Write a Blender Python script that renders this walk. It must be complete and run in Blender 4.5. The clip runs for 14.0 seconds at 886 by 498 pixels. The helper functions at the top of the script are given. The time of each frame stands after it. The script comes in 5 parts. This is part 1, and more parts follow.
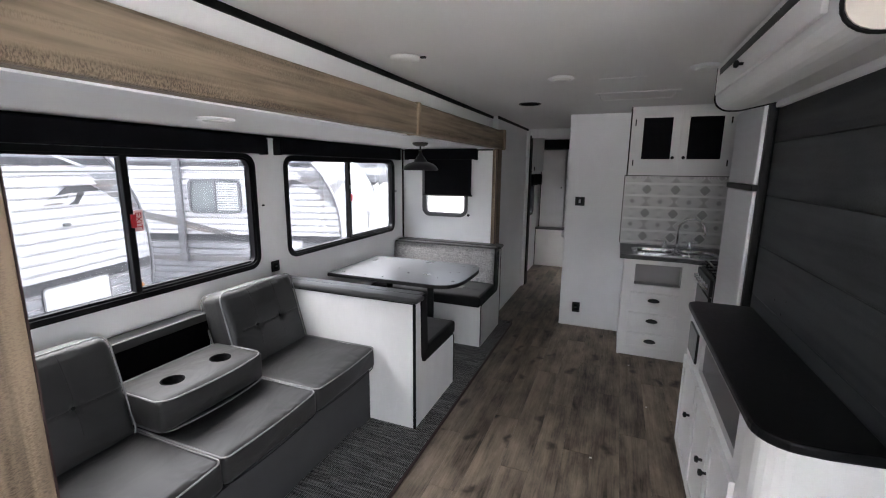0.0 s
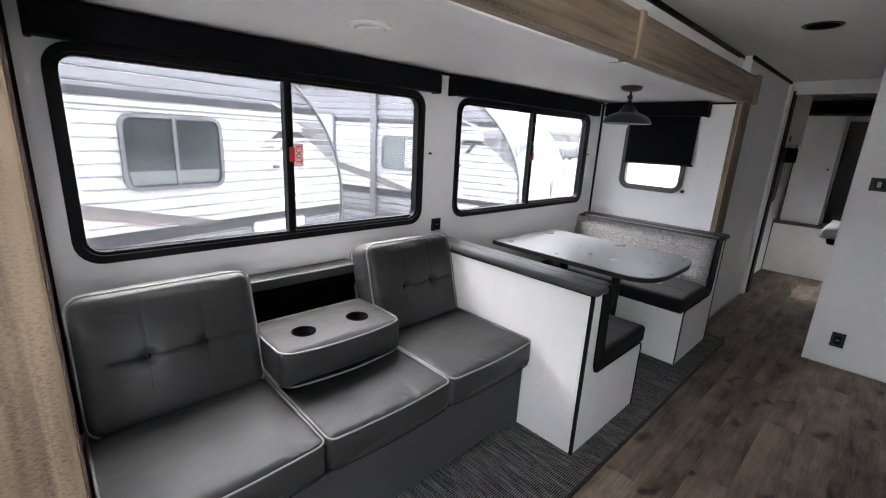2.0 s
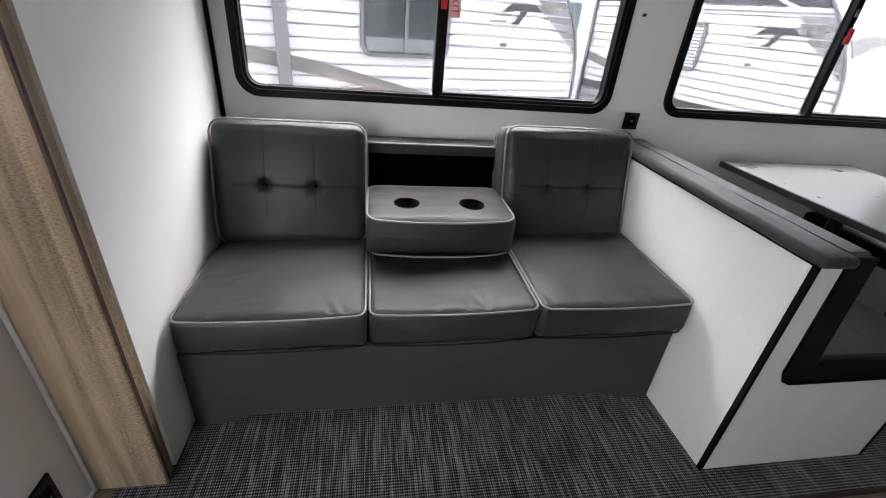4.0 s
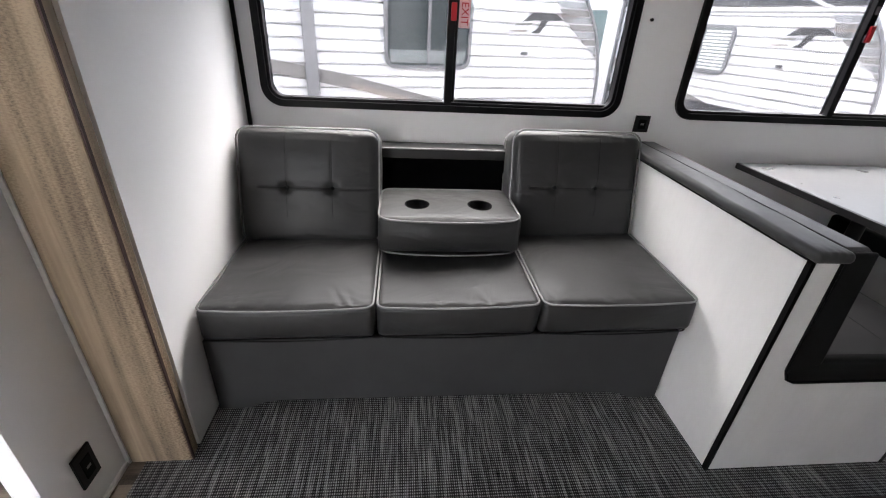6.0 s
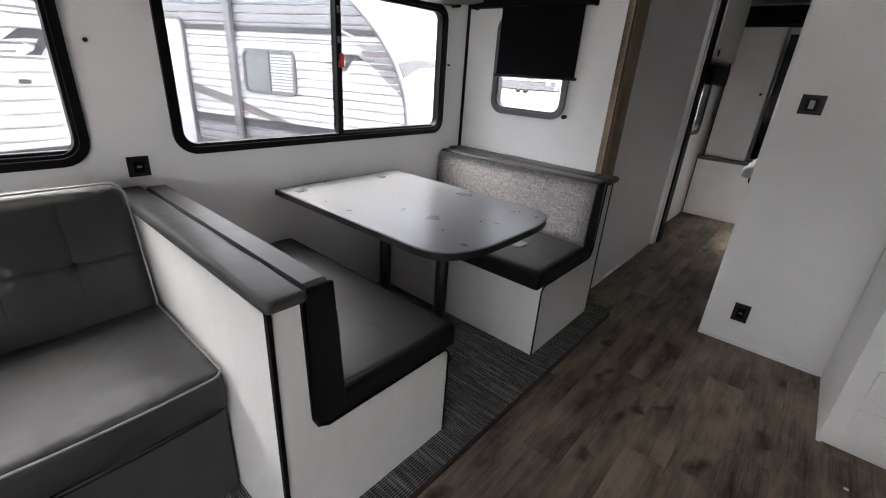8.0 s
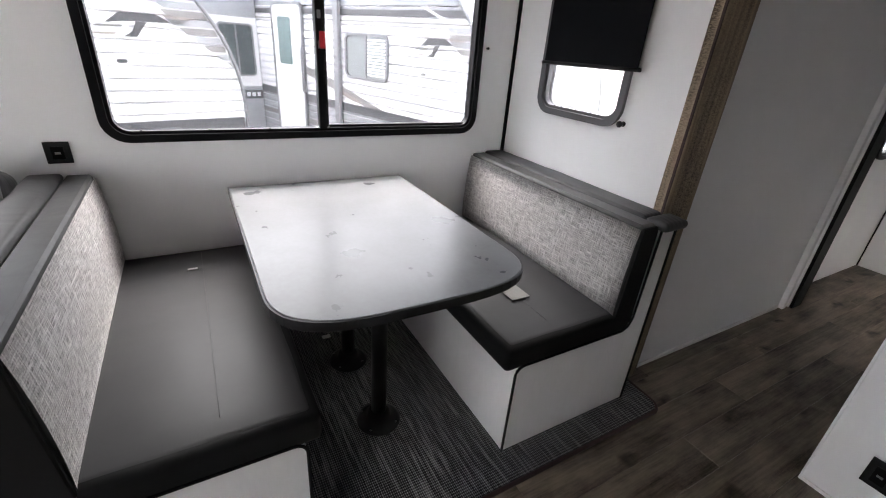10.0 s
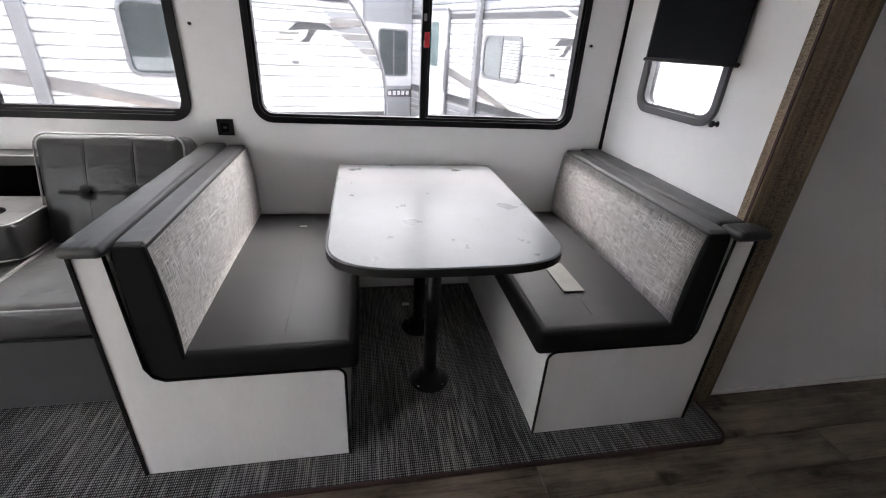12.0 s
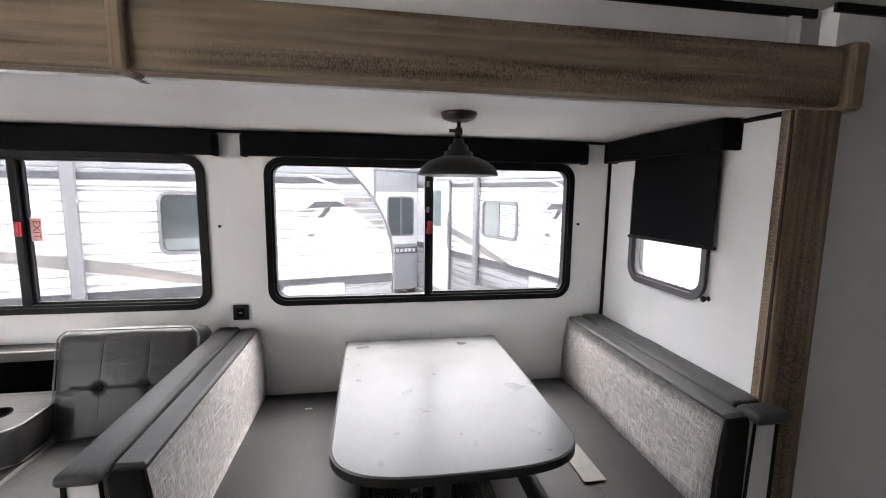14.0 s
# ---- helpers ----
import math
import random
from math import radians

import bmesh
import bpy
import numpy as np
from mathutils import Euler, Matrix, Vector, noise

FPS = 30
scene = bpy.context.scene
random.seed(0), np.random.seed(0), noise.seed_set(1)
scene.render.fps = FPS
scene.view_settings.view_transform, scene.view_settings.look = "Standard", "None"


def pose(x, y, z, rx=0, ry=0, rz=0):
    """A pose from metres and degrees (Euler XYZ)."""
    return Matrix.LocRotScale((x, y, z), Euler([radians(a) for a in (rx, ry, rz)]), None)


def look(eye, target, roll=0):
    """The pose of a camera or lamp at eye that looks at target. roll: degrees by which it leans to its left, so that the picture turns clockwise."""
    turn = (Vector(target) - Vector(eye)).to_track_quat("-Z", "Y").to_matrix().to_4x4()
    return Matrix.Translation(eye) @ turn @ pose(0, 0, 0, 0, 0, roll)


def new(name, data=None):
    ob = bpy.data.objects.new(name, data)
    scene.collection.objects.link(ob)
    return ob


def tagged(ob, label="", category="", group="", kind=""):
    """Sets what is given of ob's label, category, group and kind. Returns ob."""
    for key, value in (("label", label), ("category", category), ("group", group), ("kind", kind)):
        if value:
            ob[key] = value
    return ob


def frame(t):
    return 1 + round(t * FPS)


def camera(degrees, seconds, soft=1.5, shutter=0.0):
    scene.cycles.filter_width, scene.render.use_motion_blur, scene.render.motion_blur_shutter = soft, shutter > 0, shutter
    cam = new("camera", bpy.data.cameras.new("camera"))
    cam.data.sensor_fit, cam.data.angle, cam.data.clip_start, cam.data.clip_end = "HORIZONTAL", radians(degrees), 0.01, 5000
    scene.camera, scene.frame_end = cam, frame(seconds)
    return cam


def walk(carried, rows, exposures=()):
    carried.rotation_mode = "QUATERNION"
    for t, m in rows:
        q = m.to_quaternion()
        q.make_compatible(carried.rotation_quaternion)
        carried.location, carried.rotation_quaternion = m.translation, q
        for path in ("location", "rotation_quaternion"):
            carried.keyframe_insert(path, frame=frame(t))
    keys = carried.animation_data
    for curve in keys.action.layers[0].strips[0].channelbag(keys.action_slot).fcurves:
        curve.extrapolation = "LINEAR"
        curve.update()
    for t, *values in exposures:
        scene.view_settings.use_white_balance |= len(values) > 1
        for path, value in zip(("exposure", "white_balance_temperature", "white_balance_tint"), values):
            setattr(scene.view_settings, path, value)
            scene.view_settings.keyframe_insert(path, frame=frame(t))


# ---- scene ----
cam = camera(91.9, 14.0, soft=1.1)
PATH = [
    (0, (0.335, 2.884, 1.604), (-0.402, 4.706, 1.232), 0.5),
    (0.5, (0.268, 2.972, 1.607), (-0.627, 4.718, 1.22), 0.6),
    (1, (0.154, 3.087, 1.573), (-0.812, 4.788, 1.156), 0.8),
    (1.5, (0.057, 3.197, 1.535), (-0.945, 4.863, 1.067), 0.5),
    (2, (0.071, 3.368, 1.452), (-1.318, 4.714, 0.943), 3.0),
    (2.5, (0.127, 3.542, 1.372), (-1.595, 4.323, 0.72), 3.3),
    (3, (0.063, 3.76, 1.304), (-1.667, 4.32, 0.472), 4.8),
    (3.5, (0.033, 3.887, 1.297), (-1.683, 4.286, 0.35), 5.2),
    (6, (0.133, 4.032, 1.301), (-1.624, 4.219, 0.364), 3.2),
    (6.5, (0.136, 4.063, 1.31), (-1.625, 4.267, 0.385), 2.7),
    (7, (0.159, 4.218, 1.327), (-1.474, 5.011, 0.488), 3.7),
    (7.5, (0.117, 4.44, 1.338), (-1.172, 5.747, 0.544), 3.9),
    (7.7, (0.082, 4.531, 1.333), (-1.1, 5.947, 0.561), 3.9),
    (9.8, (0.11, 5.515, 1.357), (-1.327, 6.622, 0.514), 5.0),
    (10, (0.111, 5.571, 1.357), (-1.439, 6.501, 0.502), 4.6),
    (10.5, (0.235, 5.695, 1.356), (-1.483, 6.213, 0.473), 5.5),
    (11, (0.333, 5.769, 1.357), (-1.412, 6.165, 0.462), 4.6),
    (11.5, (0.356, 5.779, 1.354), (-1.395, 6.148, 0.461), 3.5),
    (12, (0.361, 5.779, 1.356), (-1.398, 6.133, 0.473), 3.6),
    (12.5, (0.363, 5.788, 1.366), (-1.428, 6.129, 0.542), 3.2),
    (13, (0.354, 5.79, 1.425), (-1.526, 6.133, 0.835), 2.4),
    (13.5, (0.351, 5.795, 1.489), (-1.58, 6.125, 1.084), 1.2),
    (14, (0.361, 5.788, 1.524), (-1.594, 6.115, 1.262), 0.7),
]
SKY, SUN = 0.15, 0.5
EXPOSURES = [(0.0, 4.88, 6350, 12), (1.0, 4.95, 6350, 12), (1.7, 5.07, 6400, 12), (2.6, 4.72, 6500, 12), (3.5, 4.74, 6600, 12), (6.3, 4.89, 6650, 12), (7.0, 4.76, 6700, 12), (10.0, 5.33, 6650, 12), (12.0, 5.32, 6650, 12), (14.0, 5.4, 6750, 12)]
walk(cam, [(t, look(eye, target, roll)) for t, eye, target, roll in PATH], EXPOSURES)


# ---- world, sun and exposure ----
world = bpy.data.worlds.new("overcast_sky")
scene.world = world
world.use_nodes = True
wn, wl = world.node_tree.nodes, world.node_tree.links
wn.clear()
w_sky = wn.new("ShaderNodeTexSky")
w_sky.sky_type, w_sky.sun_disc = "NISHITA", False
w_sky.sun_elevation, w_sky.sun_rotation = radians(63), radians(279)
w_sky.dust_density, w_sky.air_density = 4.0, 1.0
w_grey = wn.new("ShaderNodeHueSaturation")
w_grey.inputs["Saturation"].default_value = 0.25
w_bg = wn.new("ShaderNodeBackground")
w_bg.inputs["Strength"].default_value = SKY
w_out = wn.new("ShaderNodeOutputWorld")
wl.new(w_sky.outputs[0], w_grey.inputs["Color"])
wl.new(w_grey.outputs[0], w_bg.inputs["Color"])
wl.new(w_bg.outputs[0], w_out.inputs["Surface"])
sun_data = bpy.data.lights.new("sun", "SUN")
sun_data.energy, sun_data.angle, sun_data.color = SUN, radians(70), (1.0, 0.97, 0.93)
sun = new("sun", sun_data)
sun.matrix_world = look((-6.0, 1.0, 12.0), (0, 0, 0))


# ---- materials ----
def nodes_of(name):
    m = bpy.data.materials.new(name)
    m.use_nodes = True
    nt = m.node_tree
    return m, nt, nt.nodes["Principled BSDF"]


def mat(name, color, rough=0.5, metal=0.0, var=0.12, scale=6.0, fine=120.0, bump=0.15, stretch=(1, 1, 1), coat=0.0, spec=0.35, dist=0.002, crease=0.0):
    """Colour that varies at two scales, with fine relief and uneven gloss."""
    m, nt, b = nodes_of(name)
    n, l = nt.nodes, nt.links
    tc = n.new("ShaderNodeTexCoord")
    mp = n.new("ShaderNodeMapping")
    mp.inputs["Scale"].default_value = stretch
    l.new(tc.outputs["Object"], mp.inputs["Vector"])
    big, small = n.new("ShaderNodeTexNoise"), n.new("ShaderNodeTexNoise")
    big.inputs["Scale"].default_value, big.inputs["Detail"].default_value = scale, 5
    small.inputs["Scale"].default_value, small.inputs["Detail"].default_value = fine, 3
    for t in (big, small):
        l.new(mp.outputs[0], t.inputs["Vector"])
    mix = n.new("ShaderNodeMath")
    mix.operation = "MULTIPLY_ADD"
    l.new(small.outputs["Fac"], mix.inputs[0])
    mix.inputs[1].default_value = 0.35
    l.new(big.outputs["Fac"], mix.inputs[2])
    ramp = n.new("ShaderNodeValToRGB")
    lo, hi = [max(c * (1 - var), 0) for c in color], [min(c * (1 + var), 1) for c in color]
    ramp.color_ramp.elements[0].position, ramp.color_ramp.elements[1].position = 0.42, 0.95
    ramp.color_ramp.elements[0].color, ramp.color_ramp.elements[1].color = (*lo, 1), (*hi, 1)
    l.new(mix.outputs[0], ramp.inputs[0])
    l.new(ramp.outputs[0], b.inputs["Base Color"])
    r = n.new("ShaderNodeMapRange")
    r.inputs["To Min"].default_value, r.inputs["To Max"].default_value = max(rough - 0.08, 0.02), min(rough + 0.08, 1)
    l.new(big.outputs["Fac"], r.inputs["Value"])
    l.new(r.outputs[0], b.inputs["Roughness"])
    b.inputs["Metallic"].default_value = metal
    b.inputs["Coat Weight"].default_value = coat
    b.inputs["Specular IOR Level"].default_value = spec
    if crease:
        cm, cn, fold = n.new("ShaderNodeMapping"), n.new("ShaderNodeTexNoise"), n.new("ShaderNodeBump")
        cm.inputs["Scale"].default_value = (1.0, 0.6, 1.3)
        cn.inputs["Scale"].default_value, cn.inputs["Detail"].default_value, cn.inputs["Distortion"].default_value = 7, 2, 1.2
        fold.inputs["Strength"].default_value, fold.inputs["Distance"].default_value = crease, 0.02
        l.new(tc.outputs["Object"], cm.inputs["Vector"])
        l.new(cm.outputs[0], cn.inputs["Vector"])
        l.new(cn.outputs["Fac"], fold.inputs["Height"])
        l.new(fold.outputs[0], b.inputs["Normal"])
    if bump:
        bp = n.new("ShaderNodeBump")
        if crease:
            l.new(fold.outputs[0], bp.inputs["Normal"])
        bp.inputs["Strength"].default_value, bp.inputs["Distance"].default_value = bump, dist
        l.new(small.outputs["Fac"], bp.inputs["Height"])
        l.new(bp.outputs[0], b.inputs["Normal"])
    return m


def wood(name, dark, light, along="y", grain=1.0, rough=0.55, by_object=0.0, knots=True, cross=16.0, blotch=0.55, saw_mark=0.22, span=(0.5, 1.0), streaky=1.0, pores=0.0):
    """Sawn wood-print laminate: long streaks, cross saw marks, knots."""
    m, nt, b = nodes_of(name)
    n, l = nt.nodes, nt.links
    tc = n.new("ShaderNodeTexCoord")
    shift = n.new("ShaderNodeVectorMath")
    shift.operation = "MULTIPLY_ADD"
    info = n.new("ShaderNodeObjectInfo")
    l.new(info.outputs["Random"], shift.inputs[0])
    shift.inputs[1].default_value = (7.3, 11.1, 5.7) if by_object else (0, 0, 0)
    l.new(tc.outputs["Object"], shift.inputs[2])
    s_long, s_cross = 0.9 * grain, cross * grain
    st = {"x": (s_long, s_cross, s_cross), "y": (s_cross, s_long, s_cross), "z": (s_cross, s_cross, s_long)}[along]
    mp = n.new("ShaderNodeMapping")
    mp.inputs["Scale"].default_value = st
    l.new(shift.outputs[0], mp.inputs["Vector"])
    streak = n.new("ShaderNodeTexNoise")
    streak.inputs["Scale"].default_value, streak.inputs["Detail"].default_value, streak.inputs["Distortion"].default_value = 1.6, 8, 0.5
    l.new(mp.outputs[0], streak.inputs["Vector"])
    blot = n.new("ShaderNodeTexNoise")
    blot.inputs["Scale"].default_value, blot.inputs["Detail"].default_value, blot.inputs["Roughness"].default_value = 5.5, 9, 0.62
    bl = n.new("ShaderNodeMapping")
    bl.inputs["Scale"].default_value = {"x": (0.45, 1.2, 1.2), "y": (1.2, 0.45, 1.2), "z": (1.2, 1.2, 0.45)}[along]
    l.new(shift.outputs[0], bl.inputs["Vector"])
    l.new(bl.outputs[0], blot.inputs["Vector"])
    saw_map = n.new("ShaderNodeMapping")
    q = {"x": (190, 70, 70), "y": (70, 190, 70), "z": (70, 70, 190)}[along]
    saw_map.inputs["Scale"].default_value = q
    patch = n.new("ShaderNodeTexNoise")
    patch.inputs["Scale"].default_value, patch.inputs["Detail"].default_value = 0.55, 3
    l.new(mp.outputs[0], patch.inputs["Vector"])
    pr = n.new("ShaderNodeMapRange")
    pr.inputs["From Min"].default_value, pr.inputs["From Max"].default_value = 0.42, 0.62
    l.new(patch.outputs["Fac"], pr.inputs["Value"])
    l.new(shift.outputs[0], saw_map.inputs["Vector"])
    saw = n.new("ShaderNodeTexNoise")
    saw.inputs["Scale"].default_value, saw.inputs["Detail"].default_value = 1.7, 4
    l.new(saw_map.outputs[0], saw.inputs["Vector"])
    a = n.new("ShaderNodeMath")
    a.operation = "MULTIPLY_ADD"
    l.new(blot.outputs["Fac"], a.inputs[0])
    a.inputs[1].default_value = blotch
    fibre = n.new("ShaderNodeMath")
    fibre.operation = "MULTIPLY"
    l.new(streak.outputs["Fac"], fibre.inputs[0])
    fibre.inputs[1].default_value = streaky
    l.new(fibre.outputs[0], a.inputs[2])
    c = n.new("ShaderNodeMath")
    c.operation = "MULTIPLY_ADD"
    cut = n.new("ShaderNodeMath")
    cut.operation = "MULTIPLY"
    sr = n.new("ShaderNodeMapRange")
    sr.inputs["From Min"].default_value, sr.inputs["From Max"].default_value = 0.42, 0.62
    l.new(saw.outputs["Fac"], sr.inputs["Value"])
    l.new(sr.outputs[0], cut.inputs[0])
    l.new(pr.outputs[0], cut.inputs[1])
    l.new(cut.outputs[0], c.inputs[0])
    c.inputs[1].default_value = -saw_mark
    l.new(a.outputs[0], c.inputs[2])
    gm, gn, gr = n.new("ShaderNodeMapping"), n.new("ShaderNodeTexNoise"), n.new("ShaderNodeMath")
    gm.inputs["Scale"].default_value = {"x": (5, 110, 110), "y": (110, 5, 110), "z": (110, 110, 5)}[along]
    gn.inputs["Scale"].default_value, gn.inputs["Detail"].default_value, gn.inputs["Roughness"].default_value = 1.0, 6, 0.7
    l.new(shift.outputs[0], gm.inputs["Vector"])
    l.new(gm.outputs[0], gn.inputs["Vector"])
    gr.operation = "MULTIPLY_ADD"
    l.new(gn.outputs["Fac"], gr.inputs[0])
    gr.inputs[1].default_value = pores
    l.new(c.outputs[0], gr.inputs[2])
    d = n.new("ShaderNodeMath")
    d.operation = "MULTIPLY_ADD"
    l.new(info.outputs["Random"], d.inputs[0])
    d.inputs[1].default_value = by_object
    l.new(gr.outputs[0], d.inputs[2])
    ramp = n.new("ShaderNodeValToRGB")
    ramp.color_ramp.elements[0].color, ramp.color_ramp.elements[1].color = (*dark, 1), (*light, 1)
    fit = n.new("ShaderNodeMapRange")
    fit.inputs["From Min"].default_value, fit.inputs["From Max"].default_value = span
    l.new(d.outputs[0], fit.inputs["Value"])
    l.new(fit.outputs[0], ramp.inputs[0])
    col = ramp.outputs[0]
    if knots:
        vo = n.new("ShaderNodeTexVoronoi")
        vo.voronoi_dimensions = "2D"
        vo.inputs["Scale"].default_value = 2.6
        km = n.new("ShaderNodeMapping")
        km.inputs["Scale"].default_value = {"x": (0.6, 1.3, 1.3), "y": (1.3, 0.6, 1.3), "z": (1.3, 1.3, 0.6)}[along]
        l.new(shift.outputs[0], km.inputs["Vector"])
        kn, ks = n.new("ShaderNodeTexNoise"), n.new("ShaderNodeVectorMath")
        kn.inputs["Scale"].default_value = 9
        l.new(shift.outputs[0], kn.inputs["Vector"])
        ks.operation = "MULTIPLY_ADD"
        ks.inputs[1].default_value = (0.16, 0.16, 0.0)
        l.new(kn.outputs["Color"], ks.inputs[0])
        l.new(km.outputs[0], ks.inputs[2])
        l.new(ks.outputs[0], vo.inputs["Vector"])
        kr = n.new("ShaderNodeMapRange")
        kr.inputs["From Min"].default_value, kr.inputs["From Max"].default_value = 0.02, 0.12
        kr.inputs["To Min"].default_value, kr.inputs["To Max"].default_value = 0.85, 0.0
        l.new(vo.outputs["Distance"], kr.inputs["Value"])
        mx = n.new("ShaderNodeMix")
        mx.data_type = "RGBA"
        l.new(kr.outputs[0], mx.inputs["Factor"])
        l.new(col, mx.inputs["A"])
        mx.inputs["B"].default_value = (*[x * 0.45 for x in dark], 1)
        col = mx.outputs["Result"]
    l.new(col, b.inputs["Base Color"])
    b.inputs["Roughness"].default_value = rough
    b.inputs["Specular IOR Level"].default_value = 0.25
    bp = n.new("ShaderNodeBump")
    bp.inputs["Strength"].default_value, bp.inputs["Distance"].default_value = 0.25, 0.001
    l.new(c.outputs[0], bp.inputs["Height"])
    l.new(bp.outputs[0], b.inputs["Normal"])
    return m


def weave(name, dark, light, sx, sy, sz, rough=0.9, bump=0.6, contrast=(0.35, 0.65), yarn=45, stretch=(0.35, 4.0, 1.0), thread=0.5, cloth=1.0, crossed=None, waver=0.7):
    """Coarse woven cloth or vinyl mat: crossed threads with uneven yarn."""
    m, nt, b = nodes_of(name)
    n, l = nt.nodes, nt.links
    tc = n.new("ShaderNodeTexCoord")
    parts = []
    for k, (axis, s) in enumerate((("X", sx), ("Y", sy), ("Z", sz))):
        if not s:
            continue
        w = n.new("ShaderNodeTexWave")
        w.wave_type, w.bands_direction = "BANDS", axis
        w.inputs["Scale"].default_value = s
        w.inputs["Distortion"].default_value, w.inputs["Detail"].default_value, w.inputs["Detail Scale"].default_value = waver, 2, 2
        l.new(tc.outputs["Object"], w.inputs["Vector"])
        parts.append(w)
    mul = n.new("ShaderNodeMath")
    mul.operation = "MULTIPLY"
    l.new(parts[0].outputs["Fac"], mul.inputs[0])
    l.new(parts[1].outputs["Fac"], mul.inputs[1])
    no = n.new("ShaderNodeTexNoise")
    no.inputs["Scale"].default_value, no.inputs["Detail"].default_value = yarn, 4
    mp = n.new("ShaderNodeMapping")
    mp.inputs["Scale"].default_value = stretch
    l.new(tc.outputs["Object"], mp.inputs["Vector"])
    l.new(mp.outputs[0], no.inputs["Vector"])
    ad = n.new("ShaderNodeMath")
    ad.operation = "MULTIPLY_ADD"
    l.new(mul.outputs[0], ad.inputs[0])
    ad.inputs[1].default_value = thread
    nm = n.new("ShaderNodeMath")
    nm.operation = "MULTIPLY"
    l.new(no.outputs["Fac"], nm.inputs[0])
    if crossed:
        m2, n2, mn = n.new("ShaderNodeMapping"), n.new("ShaderNodeTexNoise"), n.new("ShaderNodeMath")
        m2.inputs["Scale"].default_value = crossed
        n2.inputs["Scale"].default_value, n2.inputs["Detail"].default_value = yarn, 4
        l.new(tc.outputs["Object"], m2.inputs["Vector"])
        l.new(m2.outputs[0], n2.inputs["Vector"])
        mn.operation = "MAXIMUM"
        l.new(no.outputs["Fac"], mn.inputs[0])
        l.new(n2.outputs["Fac"], mn.inputs[1])
        l.new(mn.outputs[0], nm.inputs[0])
    nm.inputs[1].default_value = cloth
    l.new(nm.outputs[0], ad.inputs[2])
    ramp = n.new("ShaderNodeValToRGB")
    ramp.color_ramp.elements[0].color, ramp.color_ramp.elements[1].color = (*dark, 1), (*light, 1)
    fit = n.new("ShaderNodeMapRange")
    fit.inputs["From Min"].default_value, fit.inputs["From Max"].default_value = contrast
    l.new(ad.outputs[0], fit.inputs["Value"])
    l.new(fit.outputs[0], ramp.inputs[0])
    l.new(ramp.outputs[0], b.inputs["Base Color"])
    b.inputs["Roughness"].default_value = rough
    bp = n.new("ShaderNodeBump")
    bp.inputs["Strength"].default_value, bp.inputs["Distance"].default_value = bump, 0.002
    l.new(ad.outputs[0], bp.inputs["Height"])
    l.new(bp.outputs[0], b.inputs["Normal"])
    return m


def glass(name, tint, gloss=1.0):
    m = bpy.data.materials.new(name)
    m.use_nodes = True
    n, l = m.node_tree.nodes, m.node_tree.links
    n.clear()
    tr, gl, mx, lw, pw, out = (n.new("ShaderNode" + k) for k in ("BsdfTransparent", "BsdfGlossy", "MixShader", "LayerWeight", "Math", "OutputMaterial"))
    tr.inputs["Color"].default_value = (*tint, 1)
    gl.inputs["Roughness"].default_value = 0.02
    gl.inputs["Color"].default_value = (gloss, gloss, gloss, 1)
    pw.operation = "POWER"
    pw.inputs[1].default_value = 3.5
    l.new(lw.outputs["Facing"], pw.inputs[0])
    l.new(pw.outputs[0], mx.inputs[0])
    l.new(tr.outputs[0], mx.inputs[1])
    l.new(gl.outputs[0], mx.inputs[2])
    l.new(mx.outputs[0], out.inputs["Surface"])
    return m


M_WALL = mat("white_wallboard", (0.80, 0.80, 0.805), 0.45, var=0.035, scale=2.5, fine=350, bump=0.05)
M_CEIL = mat("white_ceiling_board", (0.80, 0.79, 0.775), 0.55, var=0.03, scale=2, fine=260, bump=0.06)
M_PANEL = mat("white_laminate", (0.65, 0.642, 0.634), 0.4, var=0.05, scale=9, fine=90, bump=0.04, stretch=(1, 1, 0.25))
M_CAB = mat("white_painted_cabinet", (0.78, 0.77, 0.76), 0.4, var=0.05, scale=5, fine=150, bump=0.05)
M_VINYL = mat("grey_vinyl_upholstery", (0.027, 0.027, 0.0272), 0.42, var=0.1, scale=14, fine=420, bump=0.12, dist=0.001, spec=0.32, crease=0.25)
# Copy of the grey vinyl, its tone set to the light on the seats.
M_SEAT = mat("grey_vinyl_seat_tone", (0.031, 0.031, 0.0325), 0.43, var=0.1, scale=9, fine=420, bump=0.1, dist=0.001, spec=0.22, crease=0.05)
# Paler copy of the seat vinyl: light on the caps put into colour.
M_SEAT_LIT = mat("grey_vinyl_lit_copy", (0.042, 0.042, 0.0425), 0.42, var=0.1, scale=9, fine=420, bump=0.12, dist=0.001, spec=0.3, crease=0.12)
M_VINYL_D = mat("charcoal_vinyl_upholstery", (0.010, 0.010, 0.0105), 0.45, var=0.1, scale=12, fine=420, bump=0.12, dist=0.001, spec=0.08)
M_APRON = mat("grey_woven_apron", (0.043, 0.043, 0.0435), 0.75, var=0.1, scale=10, fine=500, bump=0.2, dist=0.001, spec=0.15)
M_PIPING = mat("pale_grey_piping", (0.21, 0.21, 0.21), 0.5, var=0.08, fine=300)
M_BLACKCLOTH = mat("black_cloth", (0.003, 0.003, 0.0035), 0.95, var=0.2, scale=20, fine=300, bump=0.2, spec=0.02)
M_VALANCE = mat("black_vinyl_valance", (0.005, 0.005, 0.0065), 0.55, var=0.15, scale=8, fine=300, bump=0.1, spec=0.04)
M_BLACK = mat("black_plastic", (0.012, 0.012, 0.013), 0.38, var=0.15, scale=8, fine=200, bump=0.05, spec=0.2)
